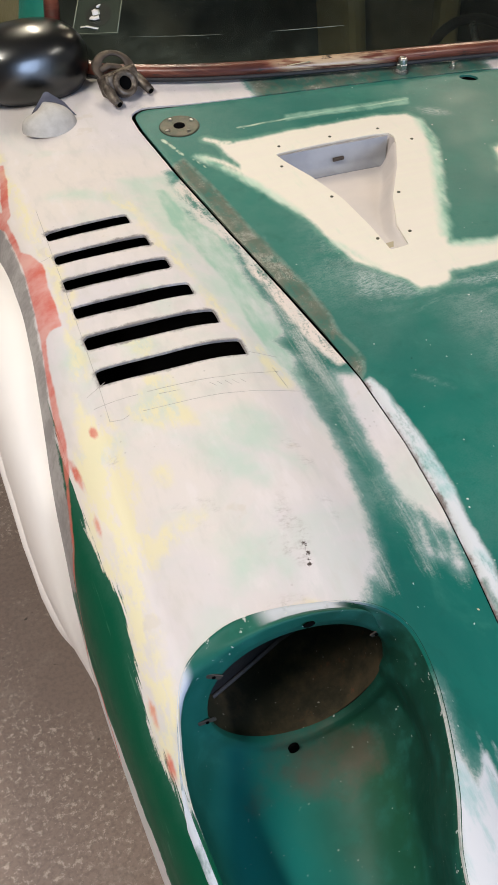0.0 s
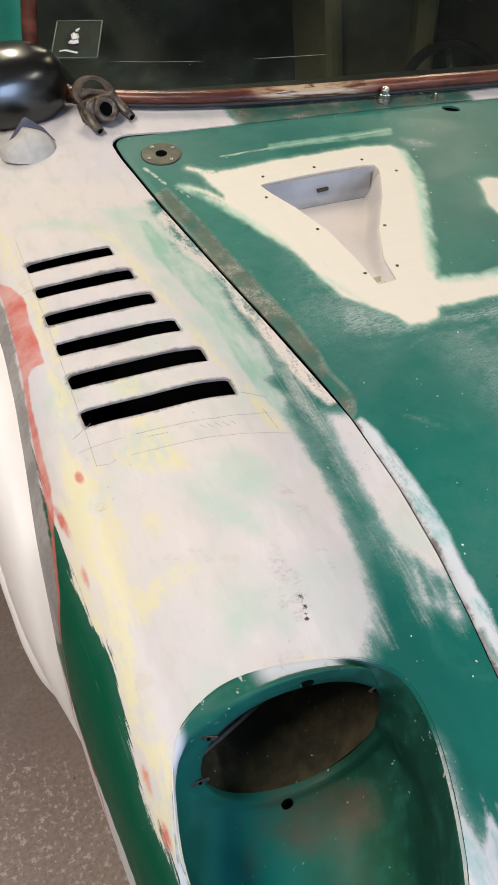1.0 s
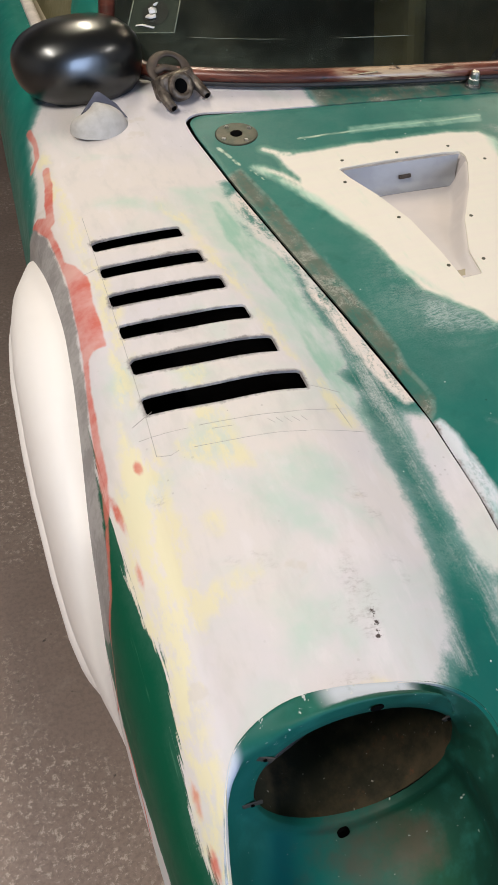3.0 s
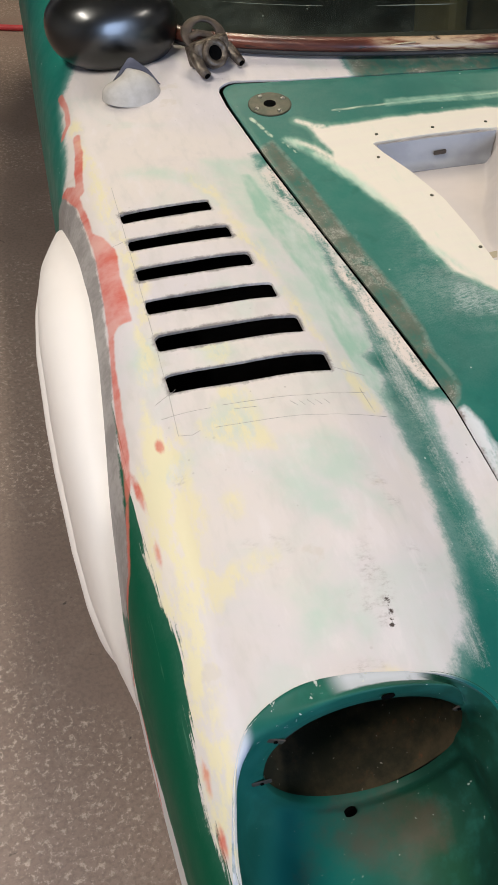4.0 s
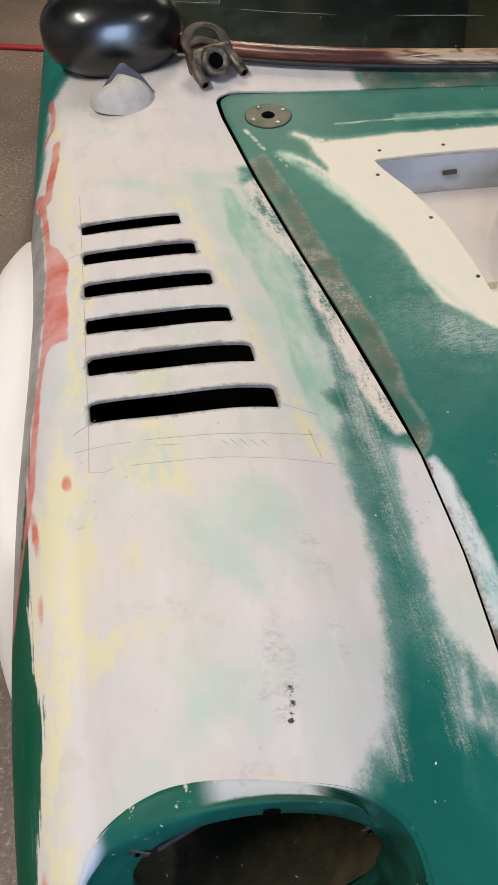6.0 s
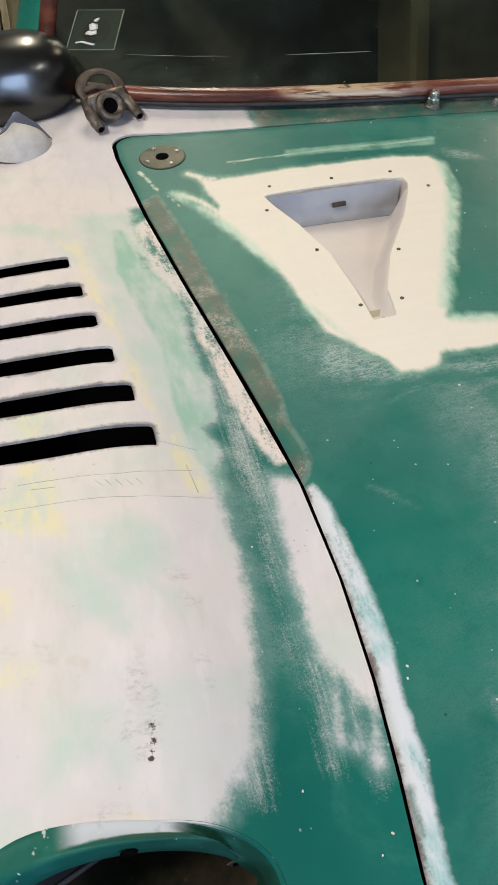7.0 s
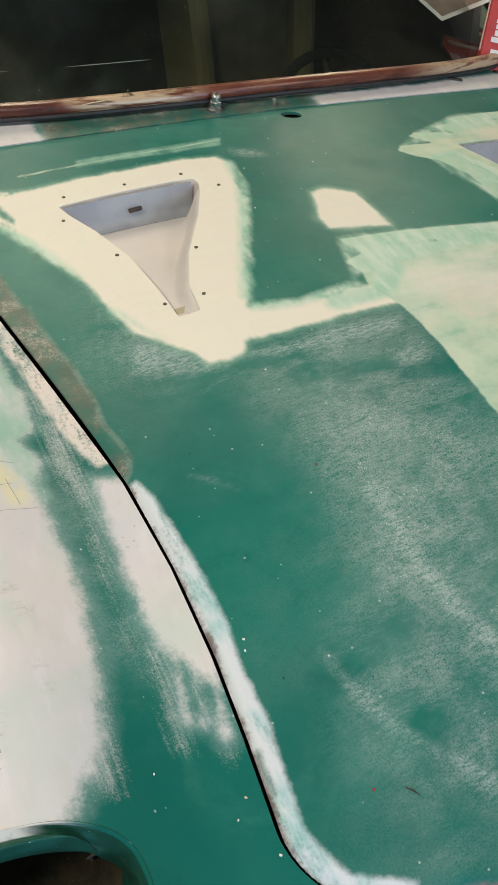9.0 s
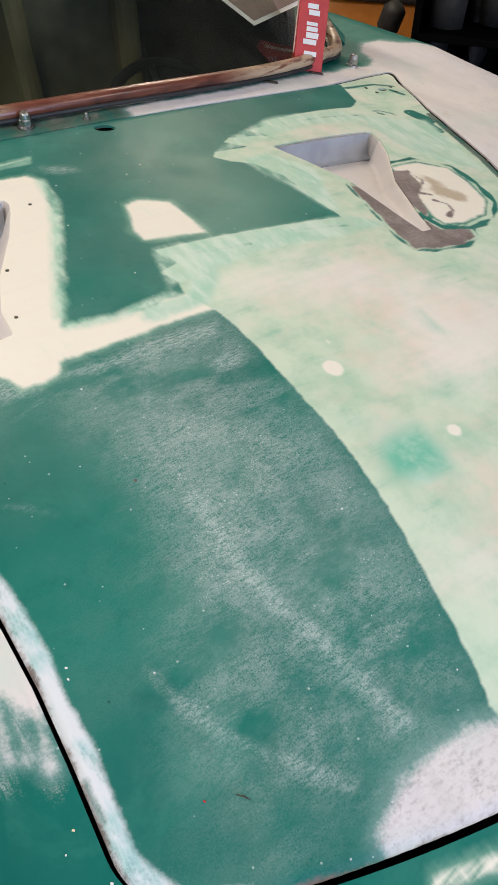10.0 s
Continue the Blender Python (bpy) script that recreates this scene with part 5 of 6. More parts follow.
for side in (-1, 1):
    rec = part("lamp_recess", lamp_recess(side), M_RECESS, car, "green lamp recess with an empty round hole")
    rows = []
    for k in range(9):
        y = 0.4235 + 0.037 * k
        rows.append([(side * 0.701 + (0.091 + 0.013 * min(k, 2) / 2) * math.cos(a), y + 0.1 * side * 0.09 * math.cos(a), min(0.810, 0.731 + 0.010 * k - 0.103 * math.sin(a) + 0.004 * math.sin(3 * a + k))) for a in np.arange(36) * math.pi / 18])
    part("lamp_bowl", loft(rows, True, True), M_RUST, rec, "rusty dirty tray behind the lamp hole")
    part("back_plate", box(bmesh.new(), 0.20, 0.004, 0.15, pose(side * 0.69, 0.72, 0.72)), M_DARK, rec)
    foot = [Vector((side * x, y, z)) for x, y, z in ((0.766, 0.466, 0.658), (0.723, 0.478, 0.672), (0.684, 0.490, 0.684), (0.628, 0.508, 0.682))]
    bm = loft([foot, [p + Vector((side * 0.014, 0.001, 0.036)) for p in foot], [p + Vector((side * 0.020, 0.004, 0.085)) for p in foot]])
    ledge = part("ledge", bm, M_LEDGE, rec, "grey metal sheet inside the lamp hole")
    thicken(ledge, 0.001, 0)
    bm = loft([[p + Vector((0, -0.0015, 0.001)) for p in foot], [p + Vector((side * 0.001, -0.0045, 0.0065)) for p in foot], [p + Vector((side * 0.002, -0.001, 0.008)) for p in foot]])
    part("folded_edge", bm, M_LIP, ledge, "lighter folded edge")
    for phi, r in ((41, 0.0855), (150, 0.092), (194, 0.0875)):
        ca, sa = math.cos(radians(phi)), math.sin(radians(phi))
        p = (side * (0.701 - r * ca), 0.4140 - 0.1 * r * ca + 0.03 * r * sa, 0.725 + r * 0.985 * sa)
        tab = box(bmesh.new(), 0.017 if phi > 90 else 0.010, 0.0014, 0.0065, pose(*p, 0, -phi if side < 0 else phi, 5.7 * side), 0.0008, 1)
        part("tab", tab, M_CASTDARK, rec)
        part("tab_hole", lathe(bmesh.new(), ((0.0016, 0), (0.0016, 0.0008)), pose(p[0], p[1] - 0.0010, p[2], 90), 8), M_VOID, rec)
    part("top_hole", lathe(bmesh.new(), ((0.0042, 0.0), (0.0042, 0.0012)), pose(0.701 * side, 0.4155, 0.816, 78) @ Matrix.Diagonal((1.3, 0.6, 1, 1)), 14), M_VOID, rec)
    part("bolt_hole", lathe(bmesh.new(), ((0.0055, -0.001), (0.0055, 0.0022)), pose(0.701 * side, 0.4090, 0.6255, 78), 16), M_VOID, rec)


# wheel arch flares
def flare(side):
    """An arch flare: glued to the wing's shoulder, bulging, with a rolled outer lip."""
    rows = []
    for i in range(81):
        deg = 18 + 154 * i / 80
        th = radians(deg)
        yc = 1.0 - 0.40 * math.cos(th)
        wd = float(np.interp(yc, (0.61, 0.655, 0.727, 0.80, 0.85, 0.95, 1.03, 1.09, 1.14, 1.19, 1.4), (0.0, 0.022, 0.036, 0.044, 0.047, 0.049, 0.045, 0.038, 0.024, 0.009, 0.0)))
        seam = float(np.interp(deg, (17, 31, 44, 51, 58, 67, 77, 90, 115, 135, 172), (0.43, 0.455, 0.480, 0.487, 0.477, 0.460, 0.446, 0.437, 0.437, 0.42, 0.41)))
        ys, zs = 1.0 - seam * math.cos(th), 0.36 + seam * math.sin(th)
        w = float(half(np.array(ys), side > 0))
        drop = float(np.clip(1 - (float(top_z(w - RC, ys)) - zs) / RZ, 0, 1))
        xs = w - RC + RC * math.sqrt(1 - drop * drop) + 0.001
        xo = float(half(np.array(yc), side > 0)) - 0.006 + wd
        row = [(xs - 0.007, seam + 0.001)]
        for q in range(11):
            a = radians(90 * q / 10)
            row.append((xs + (xo - xs) * math.sin(a) ** 0.75, seam - (seam - 0.398) * (1 - math.cos(a))))
        lip = min(1.0, wd / 0.02)
        row += [(xo + lip * x, r) for x, r in ((-0.0015, 0.391), (0.001, 0.387), (0.0045, 0.384), (0.005, 0.378), (0.003, 0.370), (-0.004, 0.364), (-0.014, 0.361))]
        low = [(x, 1.0 - r * math.cos(th), 0.36 + r * math.sin(th)) for x, r in row]
        rows.append([(side * (x - 0.25 * float(tuck(y, float(top_z(w - RC, y)) - RZ - z))), y, z) for x, y, z in low])
    return loft(rows, False, side > 0)


for side in (-1, 1):
    thicken(part("arch_flare", flare(side), M_FLARE, car, "white unpainted fibreglass wheel arch flare"), 0.004)

# wheels and the closed underside
for wx, wy in ((-0.64, 1.0), (0.66, 1.0), (-0.58, 3.1), (0.60, 3.1)):
    m = pose(wx, wy, 0.31, 0, 90, 0)
    bm = smooth(lathe(bmesh.new(), ((0.20, -0.09), (0.285, -0.095), (0.305, -0.075), (0.31, 0.0), (0.305, 0.075), (0.285, 0.095), (0.20, 0.09)), m, 40))
    wheel = part("wheel", bm, M_BLACK, car)
    part("rim", lathe(bmesh.new(), ((0.19, -0.07), (0.20, -0.092), (0.19, -0.05), (0.06, -0.03), (0.06, 0.03), (0.19, 0.05), (0.20, 0.092), (0.19, 0.07)), m, 32), M_STEEL, wheel)
part("underfloor", box(bmesh.new(), 1.30, 3.3, 0.03, pose(0, 1.75, 0.22)), M_DARK, car)
# unseen near-black sheet, added to keep the bonnet joint and holes dark
part("bay_shade_sheet", sheet("bay_shade_sheet", np.arange(-0.56, 0.57, 0.04), np.arange(0.27, 1.34, 0.04), lambda s, y, x, z: 1 + 0 * s, lambda s, y: (s, y, top_z(s, y) - 0.075)), M_VOID, car)
part("bay_floor", box(bmesh.new(), 1.1, 1.0, 0.01, pose(0, 0.78, 0.52)), M_DARK, car)
for side in (-1, 1):
    # near-black sheet added below the vents, standing for the shade in them
    part("vent_shade_sheet", box(bmesh.new(), 0.32, 0.70, 0.006, pose(side * 0.655, 1.085, 0.68, 0, 12 * side, 0)), M_VOID, car)
    part("inner_wing_wall", box(bmesh.new(), 0.006, 1.2, 0.55, pose(side * 0.50, 0.85, 0.46)), M_DARK, car)


# windscreen
def screen(u, v):
    x0 = u + 0.03
    y0 = screen_y(x0)
    return x0 - 0.16 * u * v, y0 + 0.014 + 0.47 * v - 0.05 * v * v, top_z(x0, y0) + 0.014 + 0.30 * v + 0.06 * v * v


def screen_keep(s, y, x, z):
    u, v = np.abs(s) - 0.690 + 0.09, np.abs(y - 0.46) / 1.0 - 0.46 + 0.16
    return -(np.hypot(np.maximum(u, 0) / 0.09, np.maximum(v, 0) / 0.16) - 1) * 0.09


pane = part("windscreen", sheet("windscreen", np.arange(-0.70, 0.701, 0.02), np.arange(0.0, 0.931, 0.02), screen_keep, screen), M_GLASS, car, "dark curved windscreen glass")
pane.visible_shadow = False
# rounded outline of the pane, walked along its four sides and corners
outline = []
for cu, cv, start in ((0.60, 0.16, -90), (0.60, 0.76, 0), (-0.60, 0.76, 90), (-0.60, 0.16, 180)):
    outline += [(cu + 0.09 * math.cos(radians(start + 9 * k)), cv + 0.16 * math.sin(radians(start + 9 * k))) for k in range(11)]
loop = []
for (u0, v0), (u1, v1) in zip(outline, outline[1:] + outline[:1]):
    steps = max(1, round(math.hypot(u1 - u0, v1 - v0) / 0.03))
    for k in range(steps):
        u, v = u0 + (u1 - u0) * k / steps, v0 + (v1 - v0) * k / steps
        loop.append(Vector([float(q) for q in screen(np.array(u), np.array(v))]) + Vector((0, -0.004, 0.004)))
part("screen_trim", tube(bmesh.new(), loop, 0.0132, 12, 0.8, True), M_GASKET, pane, "worn red-brown and copper windscreen trim")
part("trim_seal", tube(bmesh.new(), [p + Vector((0, -0.009, -0.0095)) for p in loop], 0.005, 8, 0.8, True), M_BLACK, pane, "black rubber seal")
for side in (-1, 1):
    rows = []
    for i in range(13):
        v = i / 12 * 0.98
        p = Vector([float(q) for q in screen(np.array(side * 0.695), np.array(v))])
        q = Vector((side * (0.730 - 0.14 * v) + 0.03, p.y + 0.065, p.z - 0.010))
        rows.append([p + Vector((0, 0, -0.004)), (p + q) / 2 + Vector((side * 0.008, 0, 0.008)), q])
    bm = loft(rows, False, side > 0)
    thicken(part("door_pillar", bm, M_PAINT_GREEN, car, "green painted windscreen pillar"), 0.02, 0.0)
# unseen roof, added partly to keep the cabin dark, and rear closing
rows = []
for j in range(9):
    y = 1.78 + 1.15 * j / 8
    rows.append([((0.56 + 0.08 * j / 8 - 0.10 * max(0, j - 5) / 3) * u, y + 0.06 * u * u, 1.245 - 0.04 * u * u + 0.03 * math.sin(math.pi * j / 8) - 0.22 * max(0, (j - 5) / 3) ** 2) for u in np.linspace(-1, 1, 13)])
thicken(part("roof", loft(rows), M_PAINT_GREEN, car, "unseen green roof panel"), 0.02)
part("rear_panel", box(bmesh.new(), 1.30, 0.03, 0.62, pose(0, 3.45, 0.53), 0.01), M_PAINT_GREEN, car)
part("rear_deck", box(bmesh.new(), 1.36, 0.55, 0.03, pose(0, 3.15, 0.99, 12), 0.01), M_PAINT_GREEN, car)
for side in (-1, 1):
    edge = [Vector((side * float(np.interp(y, (1.5, 1.60, 1.72, 2.1), (0.66, 0.685, 0.722, 0.714))), y, 0.856)) for y in np.linspace(1.62, 2.9, 20)]
    # the right frame is black: the unlit cabin is put into its colour
    part("window_frame", tube(bmesh.new(), edge, 0.012, 8, 0.7), M_FRAME if side < 0 else M_BLACK, car, "pale scuffed side window frame" if side < 0 else "side window frame blackened for the unlit cabin")
    # right panel is an added dark blocker, tall enough to shut the side window
    part("door_card", box(bmesh.new(), 0.02, 1.25, 0.45 if side < 0 else 0.80, pose(-0.69, 2.25, 0.61) if side < 0 else pose(0.635, 2.25, 0.80, 0, -9, 0)), M_BEIGE if side < 0 else M_DARK, car, "beige inner door trim" if side < 0 else "added dark panel closing the side window")
part("quarter_trim", box(bmesh.new(), 0.02, 0.62, 0.36, pose(-0.655, 2.05, 0.985, 0, 8, 0), 0.005), M_KHAKI, car, "khaki inner quarter trim")
part("dashboard", box(bmesh.new(), 1.26, 0.30, 0.10, pose(0, 1.72, 0.71), 0.03), M_DASH, car, "black dashboard behind the glass")
part("cabin_floor", box(bmesh.new(), 1.3, 1.4, 0.02, pose(0, 2.2, 0.32)), M_DARK, car)
part("bulkhead", box(bmesh.new(), 1.3, 0.02, 0.6, pose(0, 1.50, 0.52)), M_DASH, car)
part("rear_bulkhead", box(bmesh.new(), 1.3, 0.03, 0.7, pose(0, 2.75, 0.65)), M_DASH, car)

seat = part("seat", box(bmesh.new(), 0.32, 0.11, 0.50, pose(0.38, 2.22, 0.66, -14), 0.04, 3), M_KHAKI_DARK, car, "khaki bucket seat")
part("headrest", box(bmesh.new(), 0.30, 0.10, 0.20, pose(0.38, 2.30, 1.00, -14), 0.03, 3), M_KHAKI_DARK, seat)
for sx in (-0.15, 0.15):
    part("bolster", box(bmesh.new(), 0.06, 0.16, 0.50, pose(0.38 + sx, 2.18, 0.66, -14, 0, 12 * (1 if sx < 0 else -1)), 0.03, 3), M_KHAKI, seat)
part("cushion", box(bmesh.new(), 0.44, 0.46, 0.12, pose(0.38, 2.0, 0.42, 8), 0.04, 3), M_KHAKI_DARK, seat)
bm = bmesh.new()
m = pose(0.50, 1.90, 0.625, 52)
tube(bm, [m @ Vector((0.17 * math.cos(2 * math.pi * k / 40), 0.17 * math.sin(2 * math.pi * k / 40), 0)) for k in range(40)], 0.013, 8, 1, True)
wheel = part("steering_wheel", bm, M_BLACK, car, "black steering wheel")
part("hub", lathe(bmesh.new(), ((0.05, -0.02), (0.05, 0.01), (0.03, 0.02)), m, 20), M_BLACK, wheel)
for a in (90, 210, 330):
    part("spoke", tube(bmesh.new(), [m @ Vector((r * math.cos(radians(a)), r * math.sin(radians(a)), 0)) for r in (0.04, 0.165)], 0.009, 6), M_STEEL, wheel)


# wiper spindles and studs on the cowl
def spindle(x, y, k=1.0):
    m = tilt_at(x, y) @ Matrix.Diagonal((k, k, k, 1))
    ob = part("wiper_spindle", lathe(bmesh.new(), ((0.0125, -0.002), (0.0125, 0.003), (0.010, 0.005)), m, 24), M_STEEL, car, "bare steel wiper spindle with nut")
    part("nut", lathe(bmesh.new(), ((0.0095, 0.004), (0.0095, 0.013), (0.008, 0.0145)), m, 6), M_STEEL, ob)
    part("stub", lathe(bmesh.new(), ((0.0078, 0.012), (0.0074, 0.021), (0.0058, 0.0235)), m, 16), M_STEEL, ob)


spindle(-0.125, 1.314)
spindle(0.640, 1.452)
spindle(-0.032, 1.304, 0.42)

# ------------------------------------------------------------------ loose things on the car
def door_mirror():
    t = thing("door_mirror", (-0.706, 1.47, 0.85), "gloss black door mirror shell standing on the wing", "mirror")
    rows = []
    for i in range(33):
        v = math.pi * i / 32
        row = []
        for j in range(48):
            a = 2 * math.pi * j / 48
            c, s, cv, sv = math.cos(a), math.sin(a), math.cos(v), math.sin(v)
            e = lambda q, p: math.copysign(abs(q) ** p, q)
            x = 0.099 * e(sv, 0.75) * e(c, 0.85)
            z = 0.060 * e(sv, 0.75) * e(s, 0.85) * (1 + 0.08 * c) * (1.10 if s < 0 else 1.0)
            y = -0.070 * cv if cv > 0 else -0.045 * e(cv, 0.4)
            row.append((x, y, z))
        rows.append(row)
    bm = loft(rows, True)
    bmesh.ops.remove_doubles(bm, verts=bm.verts, dist=0.0002)
    bm.transform(pose(-0.706, 1.505, 0.910, -6, -3, 4))
    shell = part("shell", bm, M_MIRROR_SHELL, t)
    part("foot", box(bmesh.new(), 0.10, 0.05, 0.02, pose(-0.70, 1.52, 0.860, 0, 0, 4), 0.008, 3), M_BLACK, t)
    return t


door_mirror()


def mirror_cap():
    t = thing("plastic_cap", (-0.703, 1.367, 0.853), "small sanded grey plastic cap lying on the wing", "plastic cap")
    rows = []
    for i in range(13):
        v = i / 12
        row = []
        for j in range(25):
            a = math.pi * j / 24
            r = math.cos(v * math.pi / 2) ** 0.6
            row.append((0.044 * r * math.cos(a) - 0.006 * v, -0.036 * r * math.sin(a) + 0.012 * v, 0.036 * math.sin(v * math.pi / 2) * (0.72 + 0.28 * math.sin(a)) + 0.006 * math.cos(a) * v))
        rows.append(row)
    bm = loft(rows, False, True)
    bm.transform(pose(-0.703, 1.372, 0.855, 0, 0, 14))
    thicken(part("dome", bm, M_CAP, t), 0.002, 0)
    bm = loft([[(-0.044, 0.002, 0.004), (0.0, 0.004, 0.028), (0.047, 0.002, 0.010)], [(-0.020, 0.006, 0.030), (0.002, 0.006, 0.038), (0.030, 0.006, 0.032)], [(0.000, 0.010, 0.050), (0.004, 0.010, 0.051), (0.008, 0.010, 0.049)]])
    bm.transform(pose(-0.703, 1.372, 0.855, 0, 0, 14))
    thicken(part("flap", bm, M_GLOSSGREY, t, "clear plastic flap"), 0.0015, 0)


def bracket():
    t = thing("metal_bracket", (-0.572, 1.4095, 0.876), "stained cast metal bracket with two feet and a bore", "bracket")
    m = pose(-0.572, 1.4095, 0.8765, 0, -8, 20)
    part("block", box(bmesh.new(), 0.060, 0.036, 0.034, m @ pose(0, 0.010, 0.022, -22), 0.008, 3), M_CAST, t)
    ring_at = m @ pose(-0.002, -0.010, 0.026, 58)
    bm = lathe(bmesh.new(), ((0.0105, -0.010), (0.0205, -0.010), (0.0210, 0.002), (0.0190, 0.006), (0.0135, 0.006), (0.0105, 0.002)), ring_at, 24)
    bmesh.ops.delete(bm, geom=[f for f in bm.faces if len(f.verts) > 4], context="FACES_ONLY")
    part("bore", smooth(bm), M_CAST, t)
    part("bore_shadow", lathe(bmesh.new(), ((0.0112, -0.006), (0.0112, 0.0005)), ring_at, 20), M_VOID, t)
    for sx in (-1, 1):
        ends = [m @ Vector(p) for p in ((sx * 0.020, 0.012, 0.028), (sx * 0.028, 0.000, 0.022), (sx * 0.031, -0.016, 0.013), (sx * 0.031, -0.030, 0.0080))]
        foot = part("foot", tube(bmesh.new(), ends, [0.010, 0.0095, 0.008, 0.0068], 10, 0.9), M_CAST, t)
        part("pin", lathe(bmesh.new(), ((0.0042, -0.002), (0.0042, 0.0012)), Matrix.Translation(ends[-1]) @ (m.to_3x3().to_4x4()) @ pose(0, 0, 0, 112), 10), M_VOID, foot)
    loop = m @ pose(0.004, 0.026, 0.038, 40, 4, -10)
    bm = tube(bmesh.new(), [loop @ Vector((0.027 * math.cos(2 * math.pi * k / 36), 0.025 * math.sin(2 * math.pi * k / 36), 0)) for k in range(36)], 0.0085, 10, 0.45, True)
    tube(bm, [loop @ Vector(p) for p in ((-0.025, 0.000, 0), (-0.008, 0.004, 0.001), (0.008, -0.002, 0.001), (0.016, -0.020, 0))], 0.0075, 8, 0.7)
    part("loop", bm, M_CASTDARK, t, "dark rusty plate with two openings")


mirror_cap()
bracket()

# red card box leaning on the glass
t = thing("card_box", (0.535, 1.43, 0.88), "red and white card box leaning on the windscreen", "box")
m = pose(0.517, 1.446, 0.947, -26, 8, -28)
carton = part("carton", box(bmesh.new(), 0.056, 0.022, 0.16, m, 0.002), M_RED, t)
rng = random.Random(5)
z = -0.045
while z < 0.070:
    h = rng.uniform(0.006, 0.010)
    w = rng.uniform(0.020, 0.026)
    part("print_bar", box(bmesh.new(), w, 0.001, h, m @ pose(rng.uniform(-0.002, 0.002), -0.0114, z + h / 2)), M_PAPER, carton)
    z += h + (0.0022 if rng.random() < 0.85 else 0.012)
part("side_print", box(bmesh.new(), 0.001, 0.006, 0.10, m @ pose(-0.0284, 0, 0.01)), M_PAPER, carton)

# red air hose on the floor, and the far clutter
t = tagged(part("air_hose", tube(bmesh.new(), [(-4.2 + 0.25 * k, 4.30 - 0.30 * k / 20 + 0.04 * math.sin(k * 0.7), 0.012) for k in range(24)], 0.012, 10), M_HOSE), "red rubber air hose on the concrete floor", "hose")

t = thing("machine_cabinet", (3.05, 3.70, 0), "orange enamelled machine with a dark top", "machine")
part("housing", box(bmesh.new(), 0.80, 0.5, 0.40, pose(3.05, 3.70, 0.20, 0, 0, -40), 0.03, 3), M_ORANGE, t)
part("lid", box(bmesh.new(), 0.86, 0.56, 0.20, pose(3.05, 3.70, 0.50, 0, 0, -40), 0.04, 3), M_DARK, t)
part("filter_pot", smooth(lathe(bmesh.new(), ((0.04, 0.0), (0.055, 0.03), (0.055, 0.12), (0.03, 0.15)), pose(2.62, 3.33, 0.33, 20), 24)), M_BLACK, t)
for k, (hx, hy) in enumerate(((2.74, 3.12), (2.86, 2.98), (2.98, 2.86))):
    tagged(part("standing_hose", tube(bmesh.new(), [(hx, hy, 0.0), (hx + 0.02, hy - 0.02, 0.3), (hx - 0.02, hy + 0.02, 0.7), (hx + 0.02, hy, 1.1)], 0.045, 12), M_BLACK), "thick black hose standing beside the machine", "hose", "black hoses")
# added unit: black boards and dark canisters stand in for the unlit background
t = thing("backdrop_unit", (3.1, 2.5, 0), "added near-black unit standing in for the dark background", "shelf")
for z in (0.06, 0.42, 0.80, 1.18):
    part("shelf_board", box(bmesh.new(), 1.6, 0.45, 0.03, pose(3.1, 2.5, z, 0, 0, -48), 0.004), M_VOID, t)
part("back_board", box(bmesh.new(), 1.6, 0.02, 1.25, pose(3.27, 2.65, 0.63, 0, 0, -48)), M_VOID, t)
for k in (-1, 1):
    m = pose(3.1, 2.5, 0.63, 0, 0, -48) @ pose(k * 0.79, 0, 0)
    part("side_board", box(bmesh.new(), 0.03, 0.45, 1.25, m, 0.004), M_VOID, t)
for k in range(7):
    m = pose(3.1, 2.5, 0.0, 0, 0, -48) @ pose(-0.66 + 0.22 * k, -0.03 + 0.04 * (k % 3), 0.435 + 0.09 + 0.02 * (k % 2))
    tagged(part("dark_canister", smooth(lathe(bmesh.new(), ((0.075, -0.09), (0.08, 0.05), (0.05, 0.10), (0.03, 0.13)), m, 16)), (M_DARK, M_BLACK, M_DARK)[k % 3]), "added dark canister on the backdrop unit", "canister", "shelf canisters")
tagged(part("cloth_screen", box(bmesh.new(), 1.4, 0.06, 1.2, pose(-1.3, 5.6, 0.6), 0.02), M_NAVY), "dark blue cloth screen standing on the floor", "screen")
tagged(part("trestle_leg", box(bmesh.new(), 0.07, 0.07, 0.9, pose(-0.95, 5.0, 0.45, 0, 0, 10), 0.008), M_WOODLEG), "red-brown steel trestle leg", "trestle")


# pencil marks round a seventh vent that was never cut
LINES = [[(-0.774, 1.14), (-0.780, 0.95), (-0.787, 0.758), (-0.790, 0.704)], [(-0.790, 0.704), (-0.778, 0.698), (-0.770, 0.700)], [(-0.757, 0.697), (-0.736, 0.693), (-0.701, 0.688), (-0.658, 0.682), (-0.630, 0.682), (-0.607, 0.684), (-0.588, 0.686)], [(-0.745, 0.721), (-0.707, 0.715), (-0.664, 0.709), (-0.627, 0.711), (-0.600, 0.716)], [(-0.683, 0.705), (-0.678, 0.698)], [(-0.675, 0.704), (-0.671, 0.697)], [(-0.667, 0.703), (-0.662, 0.695)], [(-0.659, 0.702), (-0.654, 0.695)], [(-0.650, 0.702), (-0.646, 0.696)], [(-0.735, 0.712), (-0.715, 0.708)], [(-0.802, 0.752), (-0.780, 0.760)], [(-0.800, 0.732), (-0.755, 0.722)], [(-0.622, 0.748), (-0.590, 0.742)], [(-0.78, 1.02), (-0.80, 1.015)], [(-0.604, 0.722), (-0.600, 0.690)]]
